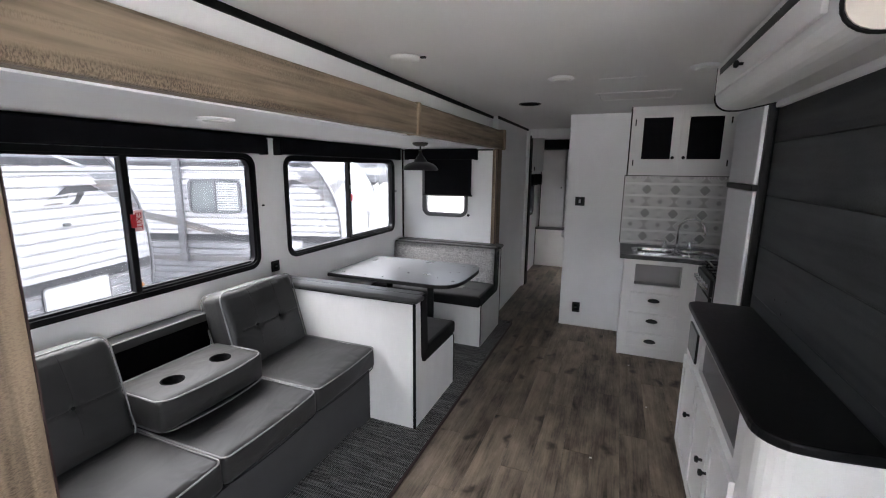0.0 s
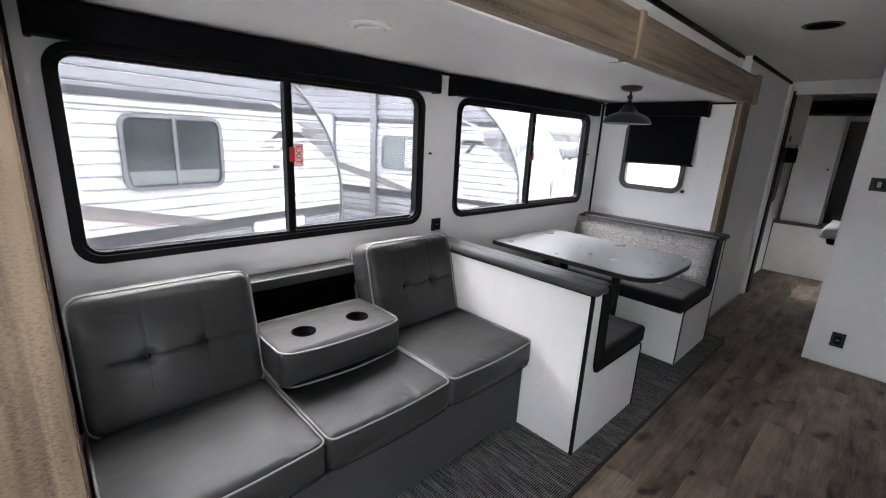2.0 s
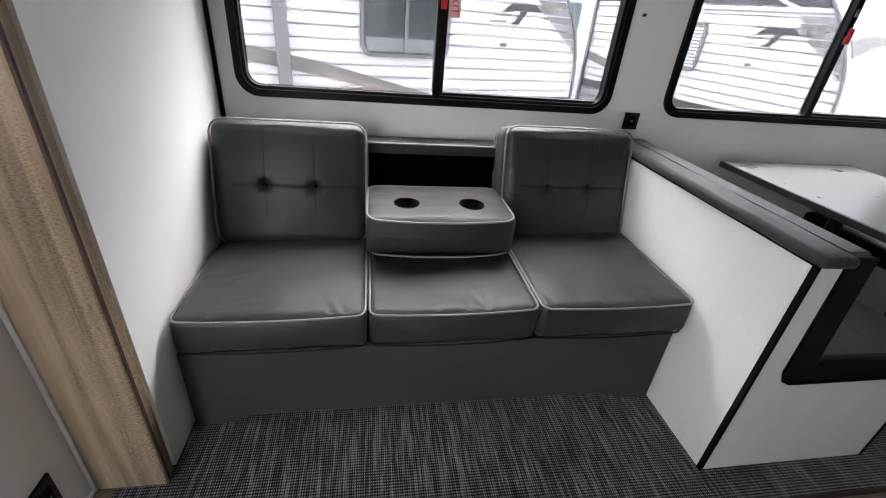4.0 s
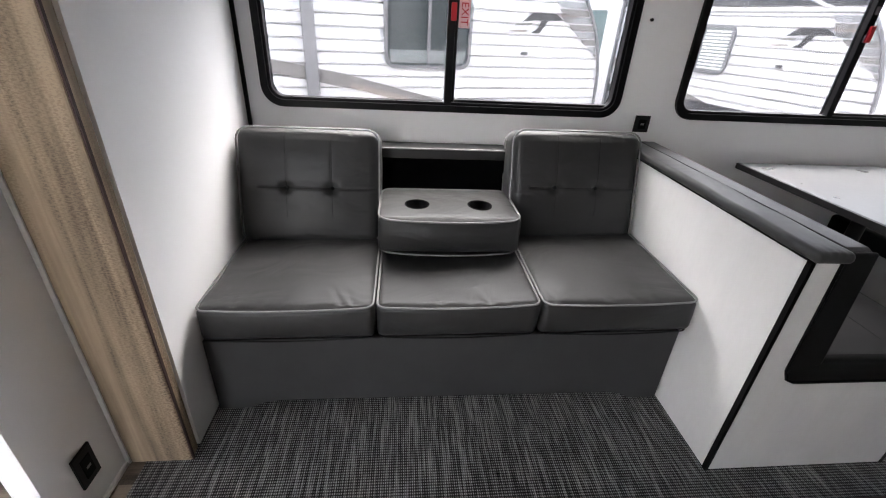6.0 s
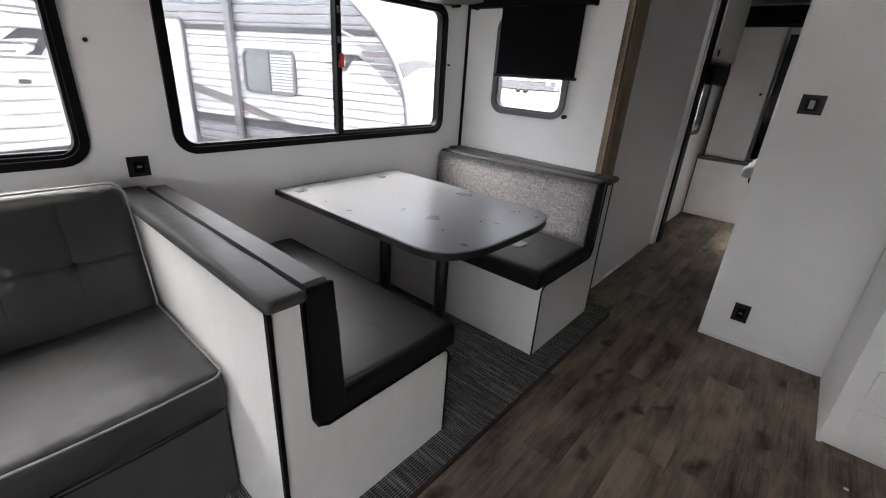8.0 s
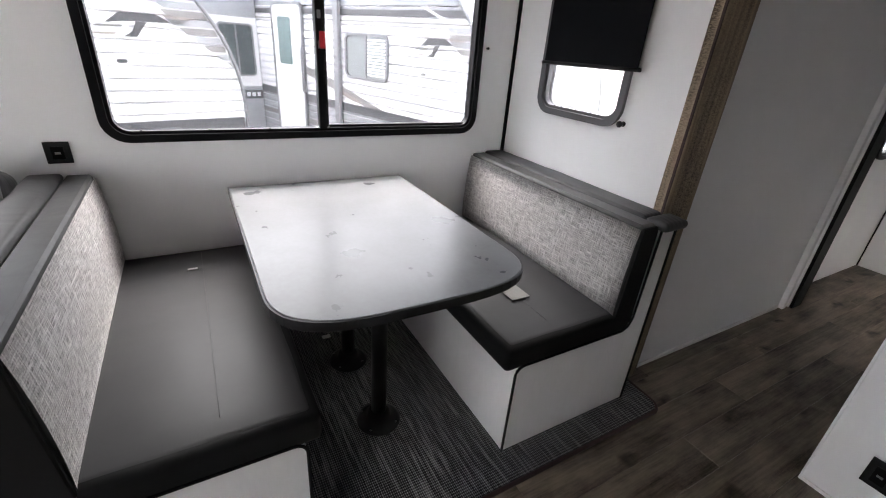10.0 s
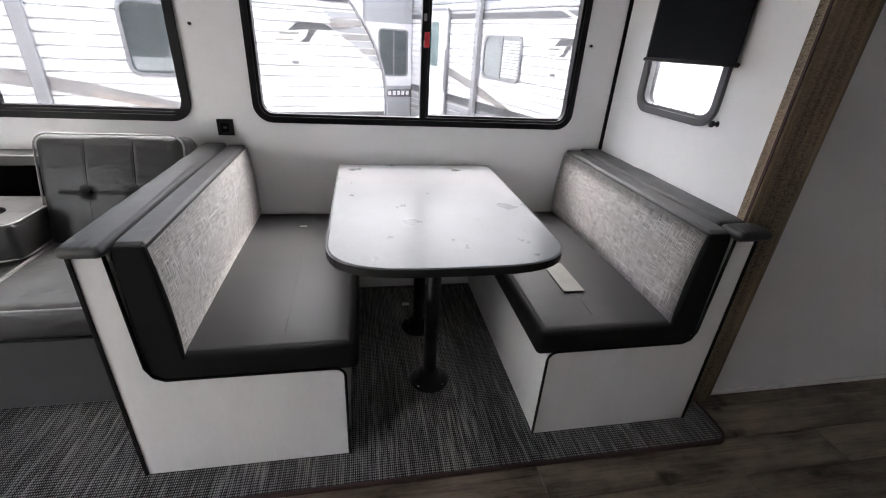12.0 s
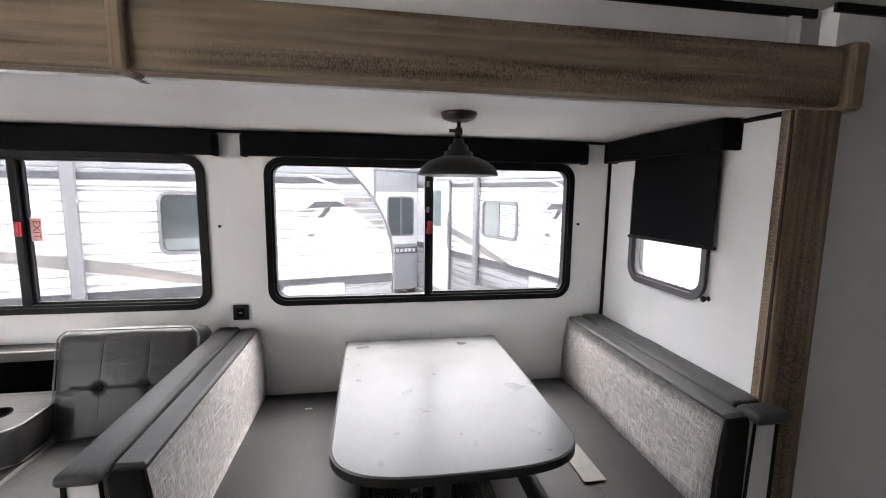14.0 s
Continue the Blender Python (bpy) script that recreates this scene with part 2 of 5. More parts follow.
M_FRAME = mat("black_anodised_frame", (0.006, 0.006, 0.007), 0.4, metal=0.0, var=0.15, fine=200, bump=0.03, spec=0.12)
M_TRIM = mat("black_trim", (0.006, 0.006, 0.006), 0.5, var=0.15, spec=0.06)
M_TWEED = weave("pale_tweed", (0.20, 0.191, 0.19), (0.84, 0.81, 0.80), 40, 0, 40, contrast=(0.40, 0.80), yarn=60, stretch=(4.2, 1, 0.45), thread=0.12, cloth=1.05, crossed=(0.45, 1, 4.2), waver=2.5)
M_CARPET = weave("woven_mat", (0.004, 0.004, 0.004), (0.335, 0.33, 0.318), 33, 45, 0, contrast=(0.66, 1.3), bump=0.9, yarn=50, stretch=(0.16, 2.6, 1.0), thread=0.75, cloth=1.25, waver=0.6)
M_TABLE = mat("grey_stone_laminate", (0.092, 0.095, 0.102), 0.30, var=0.24, scale=8, fine=60, bump=0.012, spec=0.36)
M_OAK = wood("grey_oak_laminate", (0.058, 0.042, 0.029), (0.275, 0.217, 0.155), "y", 1.0, saw_mark=0.32, knots=False, cross=24.0, span=(0.40, 0.92))
M_OAK_Z = wood("grey_oak_laminate_upright", (0.060, 0.043, 0.029), (0.325, 0.25, 0.174), "z", 0.8, saw_mark=0.32, knots=False, cross=24.0, span=(0.40, 0.92))
M_FLOOR = wood("grey_brown_plank", (0.020, 0.015, 0.011), (0.27, 0.216, 0.166), "y", 0.8, rough=0.45, by_object=0.08, cross=15.0, blotch=1.3, saw_mark=0.08, span=(0.92, 1.48), streaky=0.5, pores=0.6)
M_FLOORBASE = mat("floor_joint", (0.05, 0.042, 0.035), 0.7)
M_DARKPLANK = wood("charcoal_plank", (0.008, 0.009, 0.010), (0.05, 0.056, 0.058), "y", 0.6, rough=0.5, by_object=0.1, knots=False, span=(0.5, 1.0), blotch=0.7)
M_COUNTER = mat("black_stone_laminate", (0.008, 0.008, 0.009), 0.36, var=0.3, scale=40, fine=160, bump=0.03, spec=0.16)
M_COUNTER_G = mat("dark_grey_laminate", (0.07, 0.07, 0.072), 0.3, var=0.25, scale=30, fine=140, bump=0.03)
M_STEEL = mat("brushed_steel", (0.75, 0.75, 0.76), 0.34, metal=0.55, var=0.05, scale=3, fine=90, bump=0.03, stretch=(1, 1, 12))
M_SINK = mat("dull_sink_steel", (0.66, 0.66, 0.67), 0.25, metal=0.8, var=0.06, scale=5, fine=120, bump=0.03)
M_CHROME = mat("chrome", (0.75, 0.75, 0.76), 0.1, metal=1.0, var=0.03, bump=0.0)
M_LAMP = mat("gunmetal_shade", (0.028, 0.028, 0.03), 0.35, metal=0.6, var=0.1)
M_LAMP_IN = mat("pale_shade_lining", (0.5, 0.5, 0.48), 0.5, var=0.05)
M_BRONZE = mat("bronze_canopy", (0.05, 0.042, 0.036), 0.4, metal=0.6, var=0.1)
M_RED = mat("red_plastic", (0.45, 0.02, 0.03), 0.4, var=0.08)
M_REDLABEL = mat("red_on_pale_sticker", (0.75, 0.55, 0.55), 0.5, var=0.05)
M_DARKGLASS = mat("black_glass", (0.006, 0.006, 0.007), 0.08, var=0.1, bump=0.0)
M_TILE = mat("grey_backsplash", (0.46, 0.45, 0.445), 0.35, var=0.06, scale=5, fine=120, bump=0.05)
M_TILELINE = mat("white_backsplash_line", (0.85, 0.845, 0.835), 0.35, var=0.03)
M_CUBBY = mat("grey_cubby_inside", (0.33, 0.32, 0.32), 0.5, var=0.05)
M_LENS = mat("frosted_lens", (0.72, 0.72, 0.70), 0.35, var=0.03)
M_BEIGE = mat("cream_end_panel", (0.62, 0.57, 0.50), 0.45, var=0.04, scale=3)
M_WHITECLOTH = mat("white_sheet", (0.7, 0.7, 0.7), 0.8, var=0.06, scale=15, bump=0.2)
M_GLARE = mat("greyish_glare", (0.14, 0.138, 0.13), 0.4, var=0.2, scale=20)
M_GLASS = glass("tinted_window_glass", (0.40, 0.405, 0.413))
M_SIDING = mat("white_aluminium_siding", (0.75, 0.75, 0.76), 0.4, var=0.04, scale=1.5, bump=0.02)
M_SIDING_G = mat("silver_aluminium_siding", (0.33, 0.335, 0.35), 0.4, var=0.06, scale=1.5, bump=0.02)
M_DECAL = mat("dark_grey_decal", (0.09, 0.088, 0.092), 0.4, var=0.1)
M_DECAL_T = mat("taupe_decal", (0.25, 0.24, 0.235), 0.4, var=0.1)
M_DECAL_R = mat("rust_decal", (0.33, 0.285, 0.262), 0.4, var=0.1)
M_EXTGLASS = mat("dark_trailer_glass", (0.085, 0.095, 0.097), 0.12, var=0.2, scale=2, bump=0.0)
M_EXTFRAME = mat("grey_trailer_frame", (0.22, 0.22, 0.23), 0.4, var=0.05)
M_GREYPOST = mat("grey_awning_arm", (0.25, 0.25, 0.26), 0.4, var=0.05)
M_GROUND = mat("pale_gravel", (0.47, 0.455, 0.43), 0.9, var=0.3, scale=3, fine=60, bump=0.6, dist=0.01)
M_RUBBER = mat("black_rubber", (0.015, 0.015, 0.015), 0.8, var=0.2)


# ---- mesh helpers ----
def box(bm, a, b):
    """An axis-aligned block from corner a to corner b."""
    (x0, y0, z0), (x1, y1, z1) = [min(p) for p in zip(a, b)], [max(p) for p in zip(a, b)]
    v = [bm.verts.new(p) for p in ((x0, y0, z0), (x1, y0, z0), (x1, y1, z0), (x0, y1, z0), (x0, y0, z1), (x1, y0, z1), (x1, y1, z1), (x0, y1, z1))]
    for f in ((3, 2, 1, 0), (4, 5, 6, 7), (0, 1, 5, 4), (1, 2, 6, 5), (2, 3, 7, 6), (3, 0, 4, 7)):
        bm.faces.new([v[i] for i in f])
    return bm


def bbox(a, b, bevel=0.0, seg=2):
    bm = box(bmesh.new(), a, b)
    if bevel:
        bmesh.ops.bevel(bm, geom=bm.edges[:], offset=bevel, segments=seg, profile=0.5, affect="EDGES")
    return bm


def rbox(a, b, r, n=8, puff=(0, 0, 0), dents=(), lump=0.0, seed=0):
    """A soft cushion block: rounded by r, faces swollen by puff, with dents (axis, sign, u, v, depth, radius)."""
    lo, hi = Vector([min(p) for p in zip(a, b)]), Vector([max(p) for p in zip(a, b)])
    mid, h = (lo + hi) / 2, (hi - lo) / 2
    rr = min(r, *(k * 0.98 for k in h))
    lines = []
    for k in range(3):
        s = h[k] - rr
        inner = [s * (2 * i / n - 1) for i in range(n + 1)]
        edge = [h[k] - rr + rr * f for f in (0.35, 0.7, 1.0)]
        lines.append([-e for e in reversed(edge)] + inner + edge)
    bm = bmesh.new()
    for k in range(3):
        u, v = (k + 1) % 3, (k + 2) % 3
        for sign in (-1, 1):
            grid = []
            for cu in lines[u]:
                row = []
                for cv in lines[v]:
                    p = Vector((0, 0, 0))
                    p[k], p[u], p[v] = sign * h[k], cu, cv
                    inner = Vector([max(-(h[i] - rr), min(h[i] - rr, p[i])) for i in range(3)])
                    d = p - inner
                    p2 = inner + d.normalized() * rr
                    swell = Vector((0, 0, 0))
                    for i in range(3):
                        ju, jv = (i + 1) % 3, (i + 2) % 3
                        f = (1 - (p2[ju] / h[ju]) ** 2) * (1 - (p2[jv] / h[jv]) ** 2)
                        swell[i] = puff[i] * f * (p2[i] / h[i])
                    for ax, sg, du, dv, depth, rad in dents:
                        if ax == k and sg == sign:
                            q = ((cu / h[u] - du) * h[u]) ** 2 + ((cv / h[v] - dv) * h[v]) ** 2
                            swell[k] -= sign * depth * math.exp(-q / (rad * rad))
                    if lump:
                        swell += noise.noise_vector((p2 + mid) * 7 + Vector((seed, 0, 0))) * lump
                    row.append(bm.verts.new(p2 + swell + mid))
                grid.append(row)
            for i in range(len(grid) - 1):
                for j in range(len(grid[0]) - 1):
                    q = [grid[i][j], grid[i + 1][j], grid[i + 1][j + 1], grid[i][j + 1]]
                    bm.faces.new(q if sign > 0 else q[::-1])
    bmesh.ops.remove_doubles(bm, verts=bm.verts[:], dist=1e-5)
    for f in bm.faces:
        f.smooth = True
    return bm


def tube(path, r, closed=False, n=8, bm=None):
    """A round bar along a line of points."""
    bm = bm or bmesh.new()
    pts = [Vector(p) for p in path]
    rings = []
    m = len(pts)
    up = Vector((0.31, 0.17, 0.93)).normalized()
    for i, p in enumerate(pts):
        a = pts[(i - 1) % m] if closed or i else p
        c = pts[(i + 1) % m] if closed or i < m - 1 else p
        t = (c - a).normalized()
        s = t.cross(up)
        s = s.normalized() if s.length > 1e-4 else t.orthogonal().normalized()
        w = s.cross(t)
        rings.append([bm.verts.new(p + r * (math.cos(2 * math.pi * k / n) * s + math.sin(2 * math.pi * k / n) * w)) for k in range(n)])
    for i in range(m if closed else m - 1):
        A, B = rings[i], rings[(i + 1) % m]
        for k in range(n):
            f = bm.faces.new((A[k], A[(k + 1) % n], B[(k + 1) % n], B[k]))
            f.smooth = True
    if not closed:
        bm.faces.new(rings[0][::-1])
        bm.faces.new(rings[-1])
    return bm


def arc_rect(u0, v0, u1, v1, r, n=6):
    """A rounded rectangle as a closed line of (u, v)."""
    out = []
    for cu, cv, a0 in ((u1 - r, v1 - r, 0), (u0 + r, v1 - r, 90), (u0 + r, v0 + r, 180), (u1 - r, v0 + r, 270)):
        for i in range(n + 1):
            a = radians(a0 + 90 * i / n)
            out.append((cu + r * math.cos(a), cv + r * math.sin(a)))
    return out


def lift(axis, w, pts):
    """Points (u, v) on the plane axis = w: x takes (y, z), y takes (x, z), z takes (x, y)."""
    if axis == "x":
        return [Vector((w, u, v)) for u, v in pts]
    if axis == "y":
        return [Vector((u, w, v)) for u, v in pts]
    return [Vector((u, v, w)) for u, v in pts]


def slab(axis, w0, w1, pts, bevel=0.0):
    """A flat shape of outline pts, from w0 to w1 along axis."""
    bm = bmesh.new()
    A = [bm.verts.new(p) for p in lift(axis, w0, pts)]
    B = [bm.verts.new(p) for p in lift(axis, w1, pts)]
    bm.faces.new(A)
    bm.faces.new(B[::-1])
    for i in range(len(A)):
        j = (i + 1) % len(A)
        bm.faces.new((A[j], A[i], B[i], B[j]))
    bmesh.ops.recalc_face_normals(bm, faces=bm.faces[:])
    if bevel:
        rim = [e for e in bm.edges if len(e.link_faces) == 2 and e.calc_face_angle(0) > 1.2]
        bmesh.ops.bevel(bm, geom=rim, offset=bevel, segments=2, profile=0.5, affect="EDGES")
    return bm


def ring(axis, w0, w1, outer, inner, bm=None):
    """A frame between two outlines with the same number of points."""
    bm = bm or bmesh.new()
    n = len(outer)
    V = [[bm.verts.new(p) for p in lift(axis, w, pts)] for w, pts in ((w0, outer), (w0, inner), (w1, inner), (w1, outer))]
    for i in range(n):
        j = (i + 1) % n
        for k in range(4):
            bm.faces.new((V[k][i], V[k][j], V[(k + 1) % 4][j], V[(k + 1) % 4][i]))
    bmesh.ops.recalc_face_normals(bm, faces=bm.faces[:])
    return bm


def lathe(center, profile, n=32, axis="z", cap=True):
    """A turned shape; profile is (radius, height) from bottom to top."""
    bm = bmesh.new()
    rings = []
    for r, z in profile:
        row = []
        for k in range(n):
            a = 2 * math.pi * k / n
            c, s = r * math.cos(a), r * math.sin(a)
            p = {"z": (c, s, z), "x": (z, c, s), "y": (c, z, s)}[axis]
            row.append(bm.verts.new(Vector(center) + Vector(p)))
        rings.append(row)
    for A, B in zip(rings, rings[1:]):
        for k in range(n):
            f = bm.faces.new((A[k], A[(k + 1) % n], B[(k + 1) % n], B[k]))
            f.smooth = True
    if profile[0][0] > 1e-4:
        bm.faces.new(rings[0][::-1])
    if cap and profile[-1][0] > 1e-4:
        bm.faces.new(rings[-1])
    bmesh.ops.remove_doubles(bm, verts=bm.verts[:], dist=1e-6)
    bmesh.ops.recalc_face_normals(bm, faces=bm.faces[:])
    return bm


def mesh_of(name, bm, material):
    me = bpy.data.meshes.new(name)
    bm.to_mesh(me)
    bm.free()
    me.materials.append(material)
    return me


def part(name, bm, material, parent=None, label=""):
    ob = new(name, mesh_of(name, bm, material))
    if parent:
        ob.parent = parent
        ob.matrix_parent_inverse = parent.matrix_basis.inverted()
    return tagged(ob, label)


def thing(name, at, label, category, group=""):
    ob = new(name)
    ob.empty_display_size = 0.05
    ob.location = at
    return tagged(ob, label, category, group)


def struct(name, bm, material, label, category):
    return tagged(part(name, bm, material), label, category, kind="structure")


# ---- plan ----
X_BACK, X_SIDE, X_FRONT = -1.842, -0.89, -0.717     # slide-out back wall, main side wall, bench end panels
Y_L, Y_R = 3.36, 7.08                             # slide-out end walls
Z_SLIDE, Z_CEIL = 1.802, 2.12
X_PASS = -0.832                                   # face of the passage wall
Y_KIT, X_HALL, X_RIGHT = 7.35, -0.135, 1.58       # kitchen wall, hall's right wall, far side wall
Y_FRONT, Y_END = 1.2, 10.34
WIN_1 = (3.435, 0.945, 5.015, 1.683)
WIN_2 = (5.28, 0.95, 6.87, 1.683)
WIN_3 = (-1.60, 1.10, -1.09, 1.66)


def wall_slab(axis, w0, w1, u0, v0, u1, v1, holes=()):
    """A wall from (u0, v0) to (u1, v1) with rectangular openings."""
    us = sorted({u0, u1} | {h[0] for h in holes} | {h[2] for h in holes})
    vs = sorted({v0, v1} | {h[1] for h in holes} | {h[3] for h in holes})
    bm, made = bmesh.new(), {}

    def vert(i, j, w):
        if (i, j, w) not in made:
            made[i, j, w] = bm.verts.new(lift(axis, w, [(us[i], vs[j])])[0])
        return made[i, j, w]

    def solid(i, j):
        if not (0 <= i < len(us) - 1 and 0 <= j < len(vs) - 1):
            return False
        cu, cv = (us[i] + us[i + 1]) / 2, (vs[j] + vs[j + 1]) / 2
        return not any(a < cu < c and b < cv < d for a, b, c, d in holes)
    for i in range(len(us) - 1):
        for j in range(len(vs) - 1):
            if not solid(i, j):
                continue
            for w in (w0, w1):
                bm.faces.new([vert(i, j, w), vert(i + 1, j, w), vert(i + 1, j + 1, w), vert(i, j + 1, w)])
            for di, dj, a, b in ((-1, 0, (0, 0), (0, 1)), (1, 0, (1, 0), (1, 1)), (0, -1, (0, 0), (1, 0)), (0, 1, (0, 1), (1, 1))):
                if not solid(i + di, j + dj):
                    p, q = (i + a[0], j + a[1]), (i + b[0], j + b[1])
                    bm.faces.new([vert(*p, w0), vert(*q, w0), vert(*q, w1), vert(*p, w1)])
    bmesh.ops.recalc_face_normals(bm, faces=bm.faces[:])
    return bm


def inset(w, d):
    return (w[0] + d, w[1] + d, w[2] - d, w[3] - d)


# ---- shell of the trailer ----
struct("wall_slide_back", wall_slab("x", X_BACK - 0.05, X_BACK, Y_L - 0.05, 0.0, Y_R + 0.05, Z_SLIDE, [inset(WIN_1, 0.03), inset(WIN_2, 0.03)]), M_WALL, "white wallboard back wall of the slide-out with two windows", "wall")
struct("wall_slide_south", wall_slab("y", Y_L - 0.05, Y_L, X_BACK, 0.0, -0.887, Z_SLIDE), M_WALL, "white wallboard end wall beside the sofa", "wall")
struct("wall_slide_north", wall_slab("y", Y_R, Y_R + 0.05, X_BACK, 0.0, -0.836, Z_SLIDE, [inset(WIN_3, 0.03)]), M_WALL, "white wallboard end wall beside the dinette with a small window", "wall")
struct("ceiling_slide", bbox((X_BACK - 0.05, Y_L - 0.05, Z_SLIDE), (X_SIDE - 0.012, Y_R + 0.05, Z_SLIDE + 0.05)), M_CEIL, "smooth white ceiling of the slide-out", "ceiling")
west = wall_slab("x", X_SIDE - 0.04, X_SIDE, Y_FRONT, 0.0, 8.76, Z_CEIL, [(Y_L - 0.1, 0.0, Y_R + 0.11, 1.86)])
struct("wall_west", west, M_WALL, "white wallboard side wall around the slide-out opening", "wall")
struct("wall_passage", bbox((X_SIDE + 0.001, 7.225, 0.0), (X_PASS, 8.734, Z_CEIL - 0.001)), M_WALL, "white wallboard wall of the passage beyond the slide-out", "wall")
struct("wall_hall_west", wall_slab("x", X_SIDE - 0.06, X_SIDE - 0.02, 8.86, 0.0, Y_END, Z_CEIL, [(9.32, 0.93, 9.72, 1.45)]), M_WALL, "white side wall of the rear bedroom with a window", "wall")
struct("wall_kitchen", bbox((X_HALL, Y_KIT, 0), (X_RIGHT, Y_KIT + 0.05, Z_CEIL)), M_WALL, "white wallboard partition behind the sink", "wall")
struct("wall_hall_east", bbox((X_HALL, Y_KIT + 0.05, 0), (X_HALL + 0.04, 8.76, Z_CEIL)), M_WALL, "white wallboard wall of the passage", "wall")
# Unseen doorway opening, placed and sized to bring in side light.
struct("wall_east", wall_slab("x", X_RIGHT, X_RIGHT + 0.05, Y_FRONT, 0.0, Y_END, Z_CEIL, [(2.55, 0.02, 3.05, 1.98)]), M_WALL, "white wallboard far side wall with an assumed unseen doorway opening for side light", "wall")
# Opening added out of view for fill light; no such window is known.
struct("wall_front", wall_slab("y", Y_FRONT - 0.05, Y_FRONT, X_SIDE - 0.04, 0.0, X_RIGHT + 0.05, Z_CEIL, [(0.1, 0.95, 1.35, 1.75)]), M_WALL, "white front wall with an added unseen opening for fill light", "wall")
struct("wall_end", bbox((X_SIDE - 0.06, Y_END, 0), (X_RIGHT + 0.05, Y_END + 0.05, Z_CEIL)), M_WALL, "plain white wall at the rear", "wall")
struct("wall_bedroom", wall_slab("y", 8.76, 8.86, X_SIDE - 0.06, 0.0, X_RIGHT, Z_CEIL, [(-0.80, 0.0, -0.15, 2.035)]), M_WALL, "white partition with the rear bedroom doorway", "wall")
struct("ceiling", bbox((X_SIDE - 0.06, Y_FRONT - 0.05, Z_CEIL), (X_RIGHT + 0.05, Y_END + 0.05, Z_CEIL + 0.06)), M_CEIL, "smooth white ceiling board", "ceiling")

# floor: joint sheet below, planks laid at the end of the file
floor = struct("floor", bbox((X_SIDE - 0.06, Y_FRONT - 0.05, -0.06), (X_RIGHT + 0.05, Y_END + 0.05, -0.004)), M_FLOORBASE, "worn grey-brown wood plank vinyl floor", "floor")
mat_pts = [(X_BACK, Y_L), (X_SIDE, Y_L), (X_SIDE, 3.22), (-0.59, 3.22)]
mat_pts += [(-0.59 - 0.06 + 0.06 * math.cos(radians(a)), 7.1 + 0.06 * math.sin(radians(a))) for a in range(0, 91, 15)]
mat_pts += [(X_SIDE, 7.17), (X_SIDE, Y_R), (X_BACK, Y_R)]
struct("floor_slide", slab("z", -0.001, 0.012, mat_pts), M_CARPET, "dark charcoal woven mat floor of the slide-out", "floor")
edge = [(-0.592, 3.225, 0.006)] + [(-0.592, y / 10, 0.006) for y in range(34, 71)]
edge += [(-0.59 - 0.06 + 0.06 * math.cos(radians(a)), 7.1 + 0.06 * math.sin(radians(a)), 0.006) for a in range(15, 91, 15)] + [(-0.88, 7.17, 0.006)]
M_EDGE = mat("dark_red_brown_edging", (0.035, 0.016, 0.014), 0.6, var=0.2)
struct("trim_mat_edge", tube(edge, 0.009), M_EDGE, "dark red-brown rubber edging along the woven mat", "trim")


# ---- wooden surround of the slide-out ----
beam = thing("wooden_beam", (-0.83, 5.2, Z_SLIDE), "rustic grey-oak wood-look beam over the slide-out", "beam")
part("fascia", bbox((-0.905, Y_L - 0.17, 1.797), (-0.775, 7.20, 1.973), 0.012), M_OAK, beam)
part("soffit_strip", bbox((-0.96, Y_L - 0.1, 1.79), (-0.84, 7.1, 1.7965)), M_WALL, beam, "white strip under the beam")
part("end_cap", bbox((-0.902, 7.20, 1.785), (-0.755, 7.262, 1.985), 0.014), M_OAK_Z, beam)
part("joint_block", bbox((-0.9, 5.205, 1.79), (-0.758, 5.245, 1.975), 0.01), M_OAK_Z, beam)
for front, y0, y1, inner in ((-0.824, 3.174, 3.361, 3.3615), (-0.785, 7.056, 7.224, 7.0515)):
    post = thing("wooden_post", (front - 0.02, y0, 0.012), "grey-oak wood-look upright trim beside the slide-out", "post", "posts of the slide-out")
    part("board", bbox((front - 0.05, y0, 0.012), (front, y1, 1.79), 0.006), M_OAK_Z, post)
    part("inner_edge", bbox((front - 0.012, inner, 0.012), (front - 0.003, inner + 0.004, 1.785)), M_EDGE, post, "dark brown edge seal")
struct("wall_stub", bbox((X_SIDE, 3.09, 0.0), (-0.58, 3.155, Z_CEIL - 0.031)), M_WALL, "white wallboard stub wall beside the slide-out", "wall")
struct("trim_post_flange", bbox((-0.86, 3.156, 0.0), (-0.828, 3.169, 1.79), 0.003), M_WALL, "white upright flange beside the post", "trim")
struct("baseboard_stub", bbox((-0.827, 3.156, 0.0), (-0.58, 3.166, 0.016), 0.003), M_CAB, "thin white floor bead", "trim")

# black seals in the corners
struct("trim_corner_south", bbox((X_BACK, Y_L, 0.3), (X_BACK + 0.014, Y_L + 0.014, 1.79)), M_TRIM, "black seal in the corner by the sofa", "trim")
struct("trim_corner_north", bbox((X_BACK, Y_R - 0.014, 0.3), (X_BACK + 0.014, Y_R, 1.79)), M_TRIM, "black seal in the corner by the dinette", "trim")
struct("trim_top_back", bbox((X_BACK, Y_L + 0.015, Z_SLIDE - 0.014), (X_BACK + 0.012, Y_R - 0.015, Z_SLIDE)), M_TRIM, "black seal along the slide-out ceiling", "trim")
struct("trim_top_north", bbox((X_BACK + 0.015, Y_R - 0.014, Z_SLIDE - 0.026), (-0.841, Y_R, Z_SLIDE - 0.012)), M_TRIM, "black seal along the slide-out ceiling", "trim")
